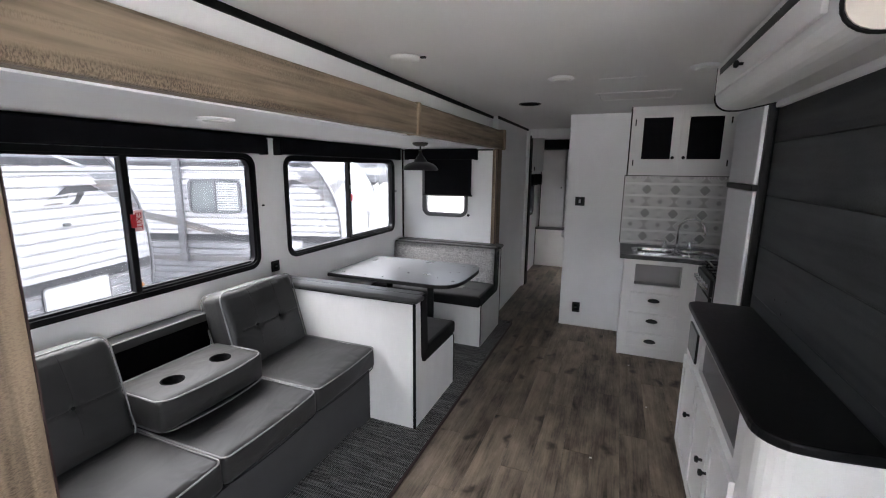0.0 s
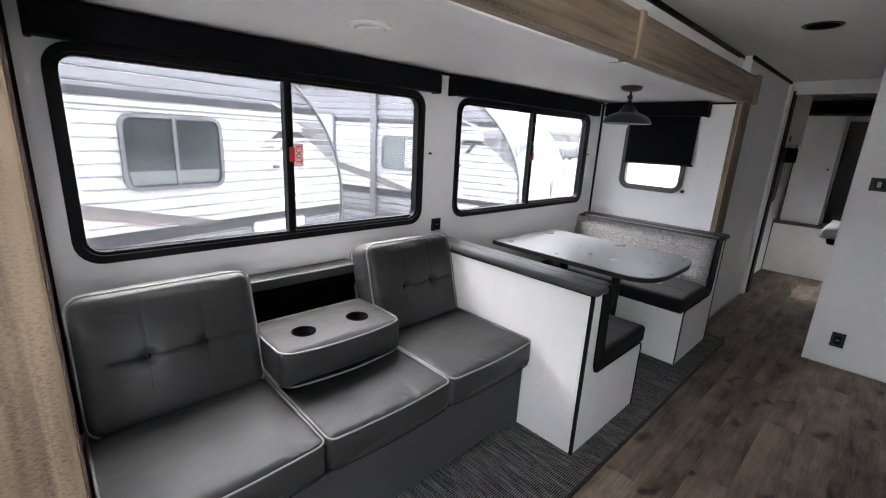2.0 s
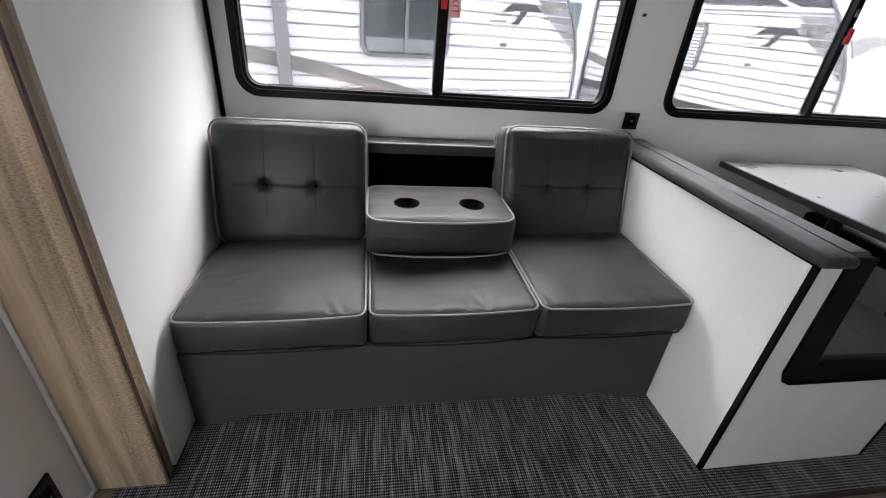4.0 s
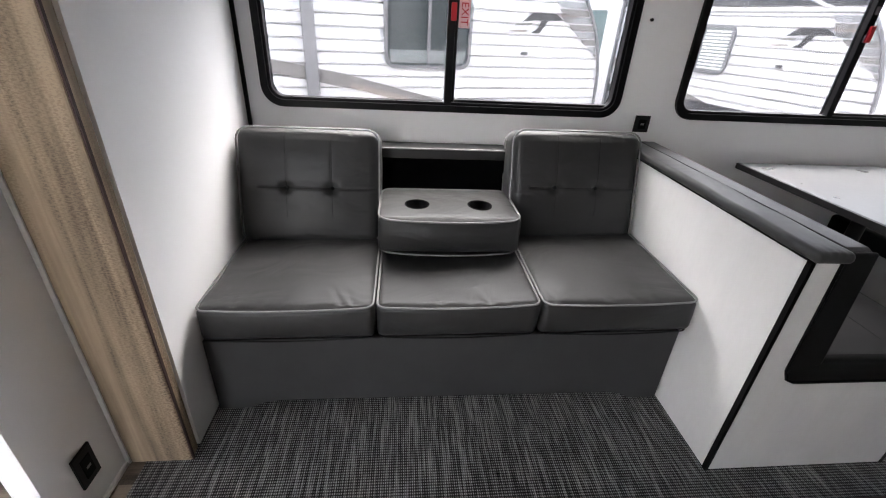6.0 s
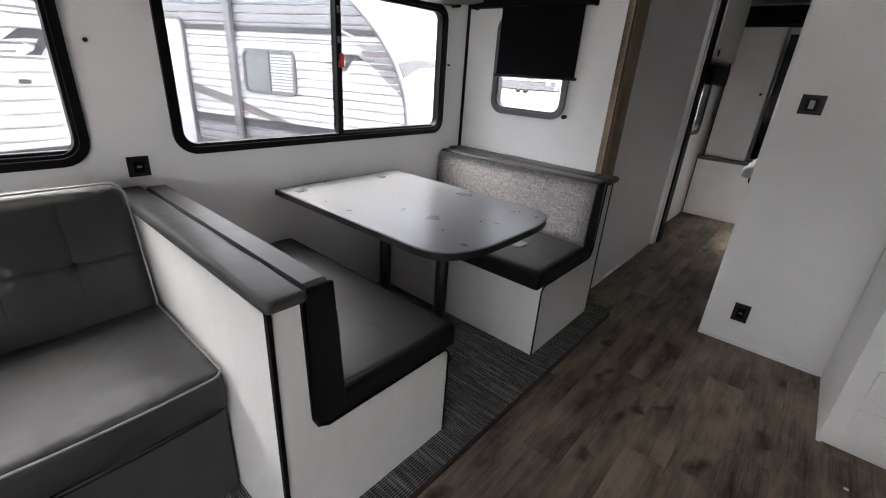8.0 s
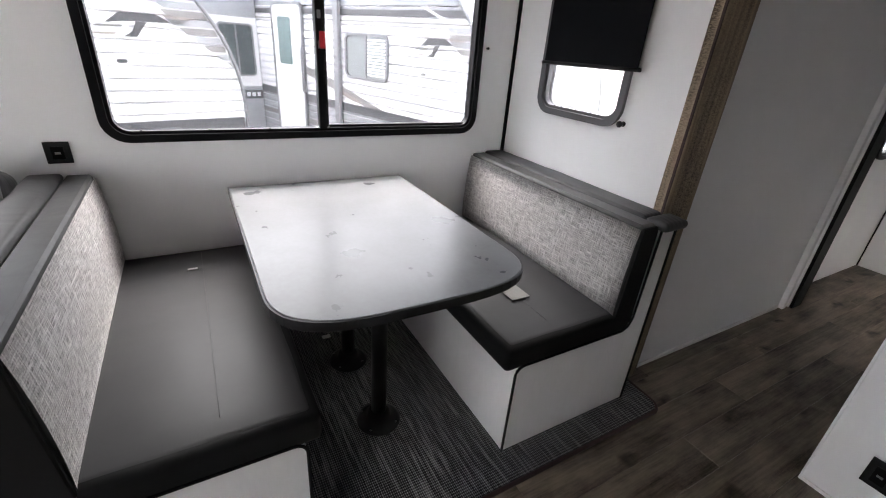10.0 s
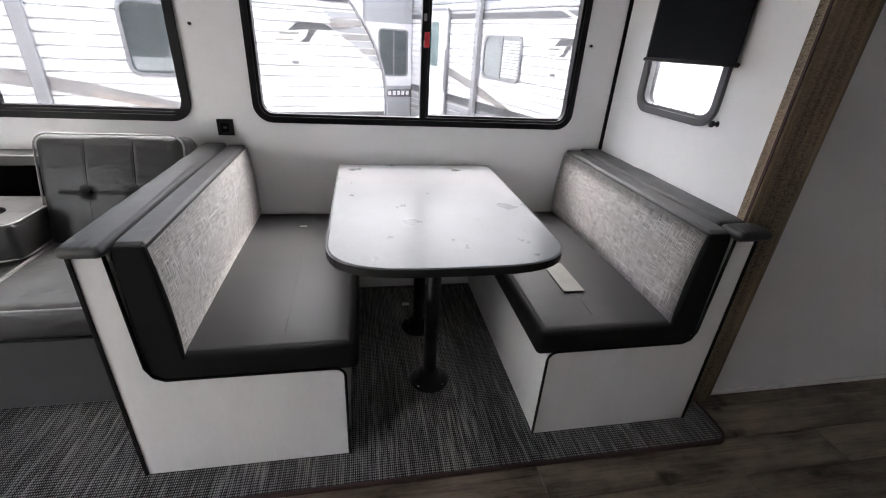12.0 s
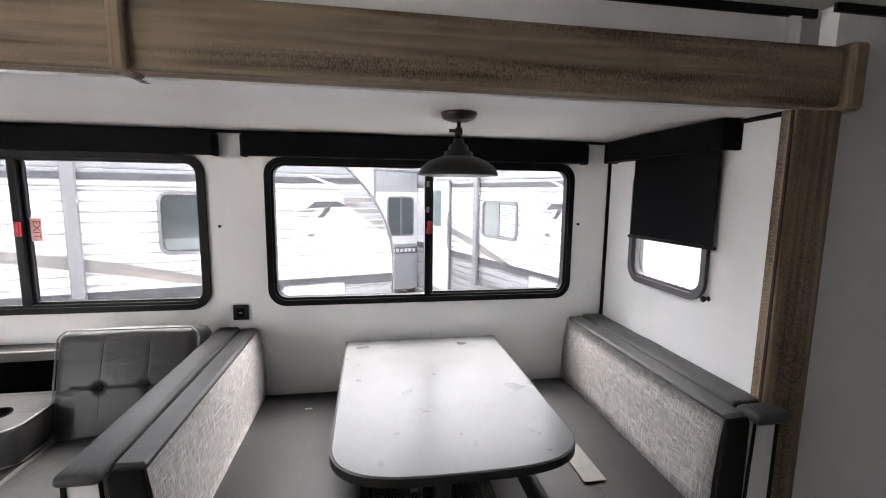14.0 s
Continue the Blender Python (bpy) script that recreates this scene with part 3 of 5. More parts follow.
struct("trim_ceiling_west", bbox((X_SIDE, Y_FRONT, Z_CEIL - 0.03), (X_SIDE + 0.012, 7.199, Z_CEIL - 0.004)), M_TRIM, "black trim between side wall and ceiling", "trim")
struct("trim_ceiling_passage", bbox((X_PASS, 7.2, Z_CEIL - 0.03), (X_PASS + 0.012, 8.733, Z_CEIL - 0.004)), M_TRIM, "black trim between passage wall and ceiling", "trim")
struct("trim_wall_batten", bbox((X_SIDE, 7.095, 1.988), (X_SIDE + 0.02, 7.135, Z_CEIL - 0.031), 0.003), M_WALL, "white batten above the beam", "trim")
struct("trim_hall_batten", bbox((X_PASS, 8.66, 0), (X_PASS + 0.03, 8.7, Z_CEIL - 0.031), 0.004), M_WALL, "white batten by the bedroom doorway", "trim")
struct("trim_kitchen_corner", bbox((X_HALL - 0.008, Y_KIT - 0.008, 0), (X_HALL, Y_KIT + 0.03, Z_CEIL), 0.002), M_WALL, "white corner bead at the passage", "trim")
struct("trim_kitchen_base", bbox((X_HALL, Y_KIT - 0.006, 0), (0.42, Y_KIT, 0.014)), M_CAB, "thin white floor bead", "trim")
struct("baseboard_hall", bbox((X_PASS, 7.22, 0), (X_PASS + 0.008, 8.65, 0.02)), M_CAB, "thin white floor bead", "trim")


# ---- windows ----
def exit_sign(parent, at):
    """The word on the exit sticker, turned to read upwards."""
    cu = bpy.data.curves.new("exit_word", "FONT")
    cu.body, cu.size, cu.extrude, cu.align_x, cu.align_y = "EXIT", 0.042, 0.0004, "CENTER", "CENTER"
    cu.materials.append(M_RED)
    ob = new("lettering", cu)
    ob.parent = parent
    ob.matrix_parent_inverse = parent.matrix_basis.inverted()
    ob.matrix_basis = Matrix.Translation(at) @ Euler((radians(90), 0, radians(90))).to_matrix().to_4x4() @ Matrix.Rotation(radians(-90), 4, "Z")
    return ob


def window(name, axis, w, win, side, label, split=True, frame_mat=M_FRAME, tag=True):
    """A slider window in the wall plane axis = w; side +1 means that the room lies towards larger values."""
    u0, v0, u1, v1 = win
    ob = tagged(new(name), label, "window", kind="structure")
    ob.location = lift(axis, w, [((u0 + u1) / 2, v0)])[0]
    s = side
    fr = ring(axis, w - s * 0.045, w + s * 0.016, arc_rect(u0, v0, u1, v1, 0.085), arc_rect(u0 + 0.028, v0 + 0.028, u1 - 0.028, v1 - 0.028, 0.062))
    ring(axis, w - s * 0.04, w + s * 0.004, arc_rect(u0 + 0.024, v0 + 0.024, u1 - 0.024, v1 - 0.024, 0.064), arc_rect(u0 + 0.04, v0 + 0.04, u1 - 0.04, v1 - 0.04, 0.05), fr)
    f = part("window_frame", fr, frame_mat, ob)
    um = (u0 + u1) / 2
    if split:
        def bar(a0, b0, a1, b1, d0, d1):
            p, q = lift(axis, w + s * d0, [(a0, b0)])[0], lift(axis, w + s * d1, [(a1, b1)])[0]
            return bbox(p, q, 0.003)
        part("meeting_rail", bar(um - 0.016, v0 + 0.03, um + 0.016, v1 - 0.03, -0.035, 0.008), frame_mat, ob)
        part("sash_stile", bar(um + 0.017, v0 + 0.04, um + 0.03, v1 - 0.04, -0.04, -0.015), frame_mat, ob)
        part("sash_rail", bar(um + 0.031, v0 + 0.041, u1 - 0.045, v0 + 0.052, -0.04, -0.01), frame_mat, ob)
        if tag:
            part("exit_latch", bar(um - 0.004, v0 + 0.36, um + 0.018, v0 + 0.425, 0.0085, 0.022), M_RED, ob, "red exit latch")
            if tag == "sticker":
                part("exit_sticker", bar(um + 0.032, v0 + 0.335, um + 0.078, v0 + 0.44, -0.0245, -0.0235), M_REDLABEL, ob, "pale sticker with red lettering")
                exit_sign(ob, lift(axis, w + s * -0.0225, [(um + 0.055, v0 + 0.388)])[0])
            else:
                for dz in (0.47, 0.36, 0.6):
                    part("rail_label", bar(um - 0.009, v0 + dz, um + 0.005, v0 + dz + 0.03, 0.0085, 0.0092), M_EXTFRAME, ob, "small grey label on the rail")
        panes = ((u0 + 0.038, um - 0.01, -0.02), (um + 0.02, u1 - 0.038, -0.03))
    else:
        panes = ((u0 + 0.038, u1 - 0.038, -0.025),)
    for a, b, d in panes:
        pane = part("pane", slab(axis, w + s * d, w + s * (d + 0.004), arc_rect(a, v0 + 0.038, b, v1 - 0.038, 0.03)), M_GLASS, ob, "tinted window glass")
        pane.visible_shadow = False
    for k in range(7):
        uu = u0 + 0.12 + (u1 - u0 - 0.24) * k / 6
        part("screw", lathe(lift(axis, w + s * 0.004, [(uu, v0 + 0.042)])[0], [(0.004, 0), (0.003, 0.0018)] if side > 0 else [(0.003, -0.0018), (0.004, 0)], 8, axis), M_BLACK, f)
    return ob


window("window_1", "x", X_BACK, WIN_1, 1, "black-framed sliding window above the sofa", tag="sticker")
window("window_2", "x", X_BACK, WIN_2, 1, "black-framed sliding window above the dinette table")
M_GREYFRAME = mat("grey_window_frame", (0.10, 0.10, 0.105), 0.35, metal=0.3, var=0.1)
window("window_3", "y", Y_R, WIN_3, -1, "small window half covered by a black roller blind", False, M_GREYFRAME)
window("window_4", "x", X_SIDE - 0.02, (9.29, 0.9, 9.75, 1.48), 1, "small bedroom window under a black valance", False)

for (u, v), lab in (((5.07, 1.35), ""), ((6.905, 1.36), "")):
    knob = tagged(part("blind_stop", lathe((X_BACK, u, v), [(0.006, 0), (0.0045, 0.005), (0.007, 0.01), (0.006, 0.014), (0.0, 0.016)], 12, "x"), M_BLACK), "small black plastic blind stop on the wall", "blind stop", "blind stops")
tagged(part("blind_stop", lathe((-1.078, Y_R, 1.125), [(0.0, -0.03), (0.012, -0.028), (0.013, -0.022), (0.007, -0.015), (0.007, -0.003), (0.011, 0)], 12, "y"), M_BLACK), "small black plastic blind stop on the wall", "blind stop", "blind stops")


def valance(a, b, label):
    v = thing("window_valance", ((a[0] + b[0]) / 2, (a[1] + b[1]) / 2, a[2]), label, "valance", "window valances")
    part("box", bbox(a, b, 0.006), M_VALANCE, v)
    lo = [min(p) for p in zip(a, b)]
    hi = [max(p) for p in zip(a, b)]
    long_y = hi[1] - lo[1] > hi[0] - lo[0]
    for k in (0, 1):
        if long_y:
            y = lo[1] - 0.004 if k == 0 else hi[1] - 0.016
            part("end_fold", bbox((lo[0], y, lo[2] - 0.006), (hi[0] + 0.004, y + 0.02, hi[2] - 0.012), 0.006), M_VALANCE, v)
        else:
            x = lo[0] - 0.004 if k == 0 else hi[0] - 0.016
            part("end_fold", bbox((x, lo[1] - 0.004, lo[2] - 0.006), (x + 0.02, hi[1], hi[2] - 0.012), 0.006), M_VALANCE, v)
    return v


valance((X_BACK, 3.41, 1.684), (X_BACK + 0.065, 5.08, 1.79), "black vinyl valance above the sofa window")
valance((X_BACK, 5.197, 1.684), (X_BACK + 0.065, 6.912, 1.79), "black vinyl valance above the dinette window")
valance((-1.775, Y_R - 0.075, 1.69), (-0.995, Y_R, 1.795), "black vinyl valance above the small window")
blind = thing("roller_blind", (-1.31, Y_R - 0.04, 1.32), "black roller blind pulled two thirds down", "blind")
part("cloth", bbox((-1.565, Y_R - 0.034, 1.33), (-1.048, Y_R - 0.031, 1.70)), M_VALANCE, blind)
part("bottom_bar", tube([(-1.578, Y_R - 0.033, 1.322), (-1.036, Y_R - 0.033, 1.328)], 0.008), M_BLACK, blind)


# ---- small fixtures on the walls ----
def outlet(at, axis, side, w, h, label, kind="outlet", slot=True):
    x, y, z = at
    o = thing("wall_" + kind, at, label, kind, "wall " + kind + "s")
    d = 0.008 * side
    if axis == "x":
        part("plate", bbox((x, y - w / 2, z - h / 2), (x + d, y + w / 2, z + h / 2), 0.002), M_BLACK, o)
        part("socket", bbox((x + d, y - w / 4, z - h / 3.4), (x + d * 1.5, y + w / 4, z + h / 3.4), 0.001), M_TRIM, o)
        if slot:
            part("marking", bbox((x + d * 1.5, y - w / 9, z - 0.004), (x + d * 1.6, y + w / 9, z + 0.004)), M_PIPING, o)
    else:
        part("plate", bbox((x - w / 2, y, z - h / 2), (x + w / 2, y + d, z + h / 2), 0.002), M_BLACK, o)
        part("socket", bbox((x - w / 4, y + d, z - h / 3.4), (x + w / 4, y + d * 1.5, z + h / 3.4), 0.001), M_TRIM, o)
        if slot:
            part("marking", bbox((x - w / 9, y + d * 1.5, z - 0.004), (x + w / 9, y + d * 1.6, z + 0.004)), M_PIPING, o)
    return o


outlet((X_BACK, 5.145, 0.922), "x", 1, 0.072, 0.075, "black power socket between the two windows")
outlet((0.02, Y_KIT, 0.2), "y", -1, 0.075, 0.105, "black power socket low on the white partition")
outlet((-0.708, 3.155, 0.163), "y", 1, 0.07, 0.115, "black power socket low on the stub wall")
thermostat = outlet((-0.01, Y_KIT, 1.29), "y", -1, 0.09, 0.085, "black wall thermostat with a grey display", "thermostat", False)
part("display", bbox((-0.021, Y_KIT - 0.014, 1.273), (-0.001, Y_KIT - 0.0125, 1.309)), M_CUBBY, thermostat)


# ---- ceiling fixtures ----
def puck(x, y, z, r=0.075):
    p = thing("ceiling_light", (x, y, z), "round flat white ceiling light, switched off", "ceiling light", "round ceiling lights")
    part("rim", lathe((x, y, z), [(r * 0.55, -0.012), (r * 0.9, -0.012), (r, -0.006), (r, 0)], 32), M_WALL, p)
    part("lens", lathe((x, y, z), [(0.0, -0.02), (r * 0.5, -0.018), (r * 0.72, -0.012)], 32), M_LENS, p)
    return p


for x, y in ((-0.02, 5.56), (0.7, 5.5), (0.3, 3.9), (0.3, 2.2)):
    puck(x, y, Z_CEIL)
puck(-1.27, 4.27, Z_SLIDE)
alarm = thing("smoke_alarm", (-0.655, 4.83, Z_CEIL), "white ceiling smoke alarm with a small black tab", "smoke alarm")
part("body", lathe((-0.655, 4.83, Z_CEIL), [(0.0, -0.018), (0.045, -0.016), (0.07, -0.01), (0.075, 0)], 32), M_CEIL, alarm)
part("tab", bbox((-0.56, 4.79, Z_CEIL - 0.02), (-0.535, 4.81, Z_CEIL - 0.012), 0.002), M_BLACK, alarm)
speaker = thing("ceiling_speaker", (-0.385, 6.52, Z_CEIL), "round black ceiling speaker", "speaker")
part("rim", lathe((-0.385, 6.52, Z_CEIL), [(0.075, -0.004), (0.085, -0.006), (0.092, 0)], 32), M_BLACK, speaker)
part("grille", lathe((-0.385, 6.52, Z_CEIL), [(0.0, -0.008), (0.05, -0.007), (0.074, -0.004)], 32), M_BLACKCLOTH, speaker)
vent = thing("ceiling_vent", (0.4, 6.35, Z_CEIL), "flat white ceiling air vent with a shallow frame", "ceiling vent")
part("frame", ring("z", Z_CEIL - 0.006, Z_CEIL, arc_rect(0.13, 6.16, 0.67, 6.52, 0.04), arc_rect(0.16, 6.19, 0.64, 6.49, 0.03)), M_CEIL, vent)
part("cover", slab("z", Z_CEIL - 0.004, Z_CEIL - 0.001, arc_rect(0.162, 6.192, 0.638, 6.488, 0.028)), M_CEIL, vent)
hatch = thing("ceiling_hatch", (0.28, 5.72, Z_CEIL), "small flat white ceiling hatch", "ceiling hatch")
part("plate", bbox((0.18, 5.66, Z_CEIL - 0.003), (0.44, 5.78, Z_CEIL), 0.001), M_CEIL, hatch)


# ---- barn lamp over the dinette ----
LX, LY = -1.168, 6.095
lamp = thing("pendant_lamp", (LX, LY, Z_SLIDE), "dark gunmetal barn-style lamp hanging over the dinette", "pendant lamp")
part("canopy", lathe((LX, LY, Z_SLIDE), [(0.0, -0.03), (0.03, -0.03), (0.055, -0.022), (0.064, -0.008), (0.064, 0)], 32), M_BRONZE, lamp)
part("stem", tube([(LX, LY, Z_SLIDE - 0.03), (LX, LY, Z_SLIDE - 0.095)], 0.007), M_BRONZE, lamp)
part("knuckle", lathe((LX, LY, Z_SLIDE - 0.065), [(0.0, -0.018), (0.012, -0.014), (0.015, 0), (0.012, 0.014), (0.0, 0.018)], 16), M_BRONZE, lamp)
part("thumbscrew", tube([(LX, LY - 0.012, Z_SLIDE - 0.062), (LX, LY - 0.034, Z_SLIDE - 0.062)], 0.006), M_BRONZE, lamp)
shade_z = Z_SLIDE - 0.217
part("shade", lathe((LX, LY, shade_z), [(0.136, -0.002), (0.142, 0.0), (0.141, 0.008), (0.13, 0.028), (0.105, 0.048), (0.07, 0.062), (0.052, 0.068), (0.05, 0.082), (0.036, 0.088), (0.034, 0.104), (0.018, 0.114), (0.016, 0.13), (0.0, 0.132)], 48), M_LAMP, lamp)
part("lining", lathe((LX, LY, shade_z), [(0.1355, 0.0), (0.125, 0.022), (0.1, 0.042), (0.066, 0.056), (0.0, 0.06)], 48), M_LAMP_IN, lamp, "pale inside of the shade")
part("bulb", lathe((LX, LY, shade_z), [(0.0, 0.0), (0.02, 0.004), (0.028, 0.02), (0.022, 0.04), (0.014, 0.055)], 20), M_LENS, lamp)


# ---- tri-fold sofa ----
S0, S1 = 3.372, 5.04
sofa = thing("sofa", (-1.4, 4.2, 0.012), "dark grey vinyl three-seat sofa with pale piping, middle back folded down", "sofa")
apron = [(S0 + 0.0, 0.0), (S0 + 0.09, 0.0), (S0 + 0.12, 0.006), (S0 + 0.16, 0.026), (S0 + 0.22, 0.036), (S1 - 0.22, 0.036), (S1 - 0.16, 0.026), (S1 - 0.12, 0.006), (S1 - 0.09, 0.0), (S1, 0.0), (S1, 0.335), (S0, 0.315)]
part("apron", slab("x", -1.055, -1.03, [(u, v + 0.013) for u, v in apron], 0.004), M_APRON, sofa, "grey upholstered front skirt with cut-out feet")
part("carcass", bbox((-1.84, S0 + 0.01, 0.05), (-1.06, S1 - 0.01, 0.335), 0.01), M_BLACKCLOTH, sofa)
cuts = [S0, 3.944, 4.495, S1]


def piping_loop(axis, w, u0, v0, u1, v1, r, rad=0.0038, bow=None):
    pts = lift(axis, w, arc_rect(u0, v0, u1, v1, r, 5))
    dense = []
    for i, p in enumerate(pts):
        q = pts[(i + 1) % len(pts)]
        k = max(1, int((q - p).length / 0.04))
        dense += [p.lerp(q, j / k) for j in range(k)]
    if bow:
        dense = [bow(p) for p in dense]
    return tube(dense, rad, True, 6)


def settle(p):
    """The slight set of the seat: the front runs a little skew and rises along the sofa."""
    d = p.y - S0
    return Vector((p.x + (-0.03 + 0.022 * d) * (p.x + 1.56) / 0.57, p.y, p.z + 0.030 * d))


for k in range(3):
    a, b = cuts[k] + 0.002, cuts[k + 1] - 0.002
    bulge = 0.014
    pillow = rbox((-1.56, a, 0.332), (-0.992, b, 0.462), 0.024, 60, (bulge, 0.0, 0.010 if k != 1 else -0.008), lump=0.004, seed=k)
    rnd = random.Random(40 + k)
    folds = [(a + (b - a) * rnd.uniform(0.08, 0.92), rnd.uniform(-0.5, 0.5), rnd.uniform(0.06, 0.15), rnd.uniform(0.002, 0.005)) for _ in range(10 if k == 0 else 5)]
    for v in pillow.verts:
        if v.co.z > 0.44:
            for fy, lean, reach, deep in folds:
                back = -0.992 - v.co.x
                v.co.z -= deep * math.exp(-((v.co.y - fy - lean * back) / 0.012) ** 2) * max(0.0, 1 - back / reach) * (back > 0.012)
        v.co = settle(v.co)
    seat = part("seat_cushion", pillow, M_VINYL, sofa)

    def crown(p, a=a, b=b):
        fy = 1 - ((p.y - (a + b) / 2) / ((b - a) / 2)) ** 2
        return settle(p + Vector((bulge * max(fy, 0) if p.x > -1.05 else 0, 0, 0)))
    part("piping", piping_loop("z", 0.459, -1.556, a + 0.004, -0.992, b - 0.004, 0.03, 0.0038, bow=crown), M_PIPING, seat, "pale grey piping")
    part("lower_seam", piping_loop("z", 0.336, -1.556, a + 0.006, -0.995, b - 0.006, 0.03, 0.003, bow=crown), M_VINYL_D, seat)

# fixed back rail behind the folded middle part
part("back_rail", rbox((-1.83, 3.92, 0.3), (-1.72, 4.5, 0.81), 0.014, 6), M_VINYL, sofa)
sag = bmesh.new()
grid = [[sag.verts.new((-1.716 + 0.006 * noise.noise(Vector((y * 9, z * 14, 2.0))), y, z)) for z in [0.45 + 0.315 * j / 12 for j in range(13)]] for y in [3.93 + 0.56 * i / 24 for i in range(25)]]
for i in range(24):
    for j in range(12):
        sag.faces.new((grid[i][j], grid[i + 1][j], grid[i + 1][j + 1], grid[i][j + 1])).smooth = True
bmesh.ops.solidify(sag, geom=sag.faces[:], thickness=0.004)
part("back_lining", sag, M_BLACKCLOTH, sofa, "slack black cloth behind the folded middle back")
part("rail_piping", tube([(-1.722, 3.92 + 0.58 * i / 12, 0.806) for i in range(13)], 0.0035), M_PIPING, sofa, "pale grey piping")


def back_cushion(y0, y1, seed):
    """Tufted back cushion leaning on the wall."""
    w, h, d = (y1 - y0) / 2, 0.232, 0.085
    dents = [(0, 1, u, 0.0, 0.022, 0.022) for u in (-0.32, 0.32)]
    bm = rbox((-d, -w, -h), (d, w, h), 0.042, 84, (0.026, 0.006, 0.010), dents, 0.003, seed)
    rnd = random.Random(seed)
    pulls = [(side * w, rnd.uniform(-0.9, 0.95) * h, rnd.uniform(-0.5, 0.5), rnd.uniform(0.05, 0.11), rnd.uniform(0.0015, 0.0035)) for side in (-1, 1) for _ in range(4)]
    tops = [(rnd.uniform(-0.9, 0.9) * w, rnd.uniform(-0.6, 0.6), rnd.uniform(0.04, 0.09), rnd.uniform(0.0015, 0.003)) for _ in range(7)]
    for v in bm.verts:
        if v.co.x > 0.02:
            y, z = v.co.y, v.co.z
            crease = 0.005 * math.exp(-(z / 0.0045) ** 2) * (-0.72 * w < y < 0.97 * w)
            for yy in (-0.32 * w, 0.32 * w):
                crease += (0.0014 if z > 0 else 0.0005 * (z > -0.6 * h)) * math.exp(-((y - yy) / 0.0045) ** 2)
                for ang in (0.7, 2.4, 3.9, 5.6):
                    ca, sa = math.cos(ang), math.sin(ang)
                    along, off = (y - yy) * ca + z * sa, -(y - yy) * sa + z * ca
                    if 0 < along < 0.07:
                        crease += 0.0016 * (1 - along / 0.07) * math.exp(-(off / 0.006) ** 2)
            for py, pz, lean, reach, deep in pulls:
                back = abs(py - y)
                crease += deep * math.exp(-((z - pz - lean * back) / 0.008) ** 2) * max(0.0, 1 - back / reach) * (back > 0.01)
            for py, lean, reach, deep in tops:
                back = h - z
                crease += deep * math.exp(-((y - py - lean * back) / 0.008) ** 2) * max(0.0, 1 - back / reach) * (back > 0.01)
            v.co.x -= crease
    bm.verts.ensure_lookup_table()
    plain = [v.co.copy() for v in bm.verts if v.co.x > 0.03]
    m = pose(-1.63, (y0 + y1) / 2, 0.658 + 0.022 * (seed - 1), 0, -15, 0)
    bmesh.ops.transform(bm, matrix=m, verts=bm.verts[:])
    c = part("back_cushion", bm, M_VINYL, sofa)
    for xx, rad in ((d - 0.008, 0.0038), (-d + 0.01, 0.0035)):
        lp = piping_loop("x", xx, -w + 0.002, -h + 0.004, w - 0.002, h + 0.002, 0.05, rad)
        bmesh.ops.transform(lp, matrix=m, verts=lp.verts[:])
        part("piping", lp, M_PIPING, c, "pale grey piping")
    front = plain

    def on_front(y, z):
        near = sorted(front, key=lambda q: (q.y - y) ** 2 + (q.z - z) ** 2)[:4]
        return Vector((sum(q.x for q in near) / 4 + 0.0005, y, z))
    zc = 0.0
    # Dark tubes: seams, plus the cross crease with its shade put into colour.
    lines = [[(-0.72 * w + 1.68 * w * i / 40, zc) for i in range(41)]]
    lines += [[(u * w, zc + (0.93 * h - zc) * i / 20) for i in range(21)] for u in (-0.32, 0.32)]
    lines += [[(u * w, zc - 0.5 * h * i / 6) for i in range(7)] for u in (-0.32, 0.32)]
    for ln in lines:
        sm = tube([on_front(*q) for q in ln], 0.0009, n=5)
        bmesh.ops.transform(sm, matrix=m, verts=sm.verts[:])
        part("seam", sm, M_VINYL_D, c)
    for u in (-0.32, 0.32):
        bt = lathe((d + 0.006, u * w, 0.0), [(0.008, 0), (0.008, 0.001), (0.005, 0.003), (0, 0.004)], 12, "x")
        bmesh.ops.transform(bt, matrix=m, verts=bt.verts[:])
        part("button", bt, M_VINYL_D, c)


back_cushion(3.378, 3.937, 1)
back_cushion(4.482, 5.036, 2)
# folded middle back with two cup holders
def bored(bm, spots, r, z0, z1):
    """Round holes sunk into a cushion from above."""
    out = bmesh.new()
    plug = bmesh.new()
    for x, y in spots:
        bmesh.ops.create_cone(plug, cap_ends=True, segments=32, radius1=r, radius2=r, depth=z1 - z0, matrix=Matrix.Translation((x, y, (z0 + z1) / 2)))
    meshes = [bpy.data.meshes.new(k) for k in ("cushion_blank", "hole_plug")]
    obs = []
    for src, me in zip((bm, plug), meshes):
        src.to_mesh(me)
        src.free()
        ob = bpy.data.objects.new(me.name, me)
        bpy.context.scene.collection.objects.link(ob)
        obs.append(ob)
    mod = obs[0].modifiers.new("holes", "BOOLEAN")
    mod.object, mod.operation, mod.solver = obs[1], "DIFFERENCE", "EXACT"
    done = obs[0].evaluated_get(bpy.context.evaluated_depsgraph_get())
    out.from_mesh(done.data)
    for ob in obs:
        bpy.data.objects.remove(ob)
    for me in meshes:
        bpy.data.meshes.remove(me)
    sharp = [e for e in out.edges if len(e.link_faces) == 2 and e.calc_face_angle(0) > 0.9]
    bmesh.ops.split_edges(out, edges=sharp)
    for f in out.faces:
        f.smooth = True
    return out


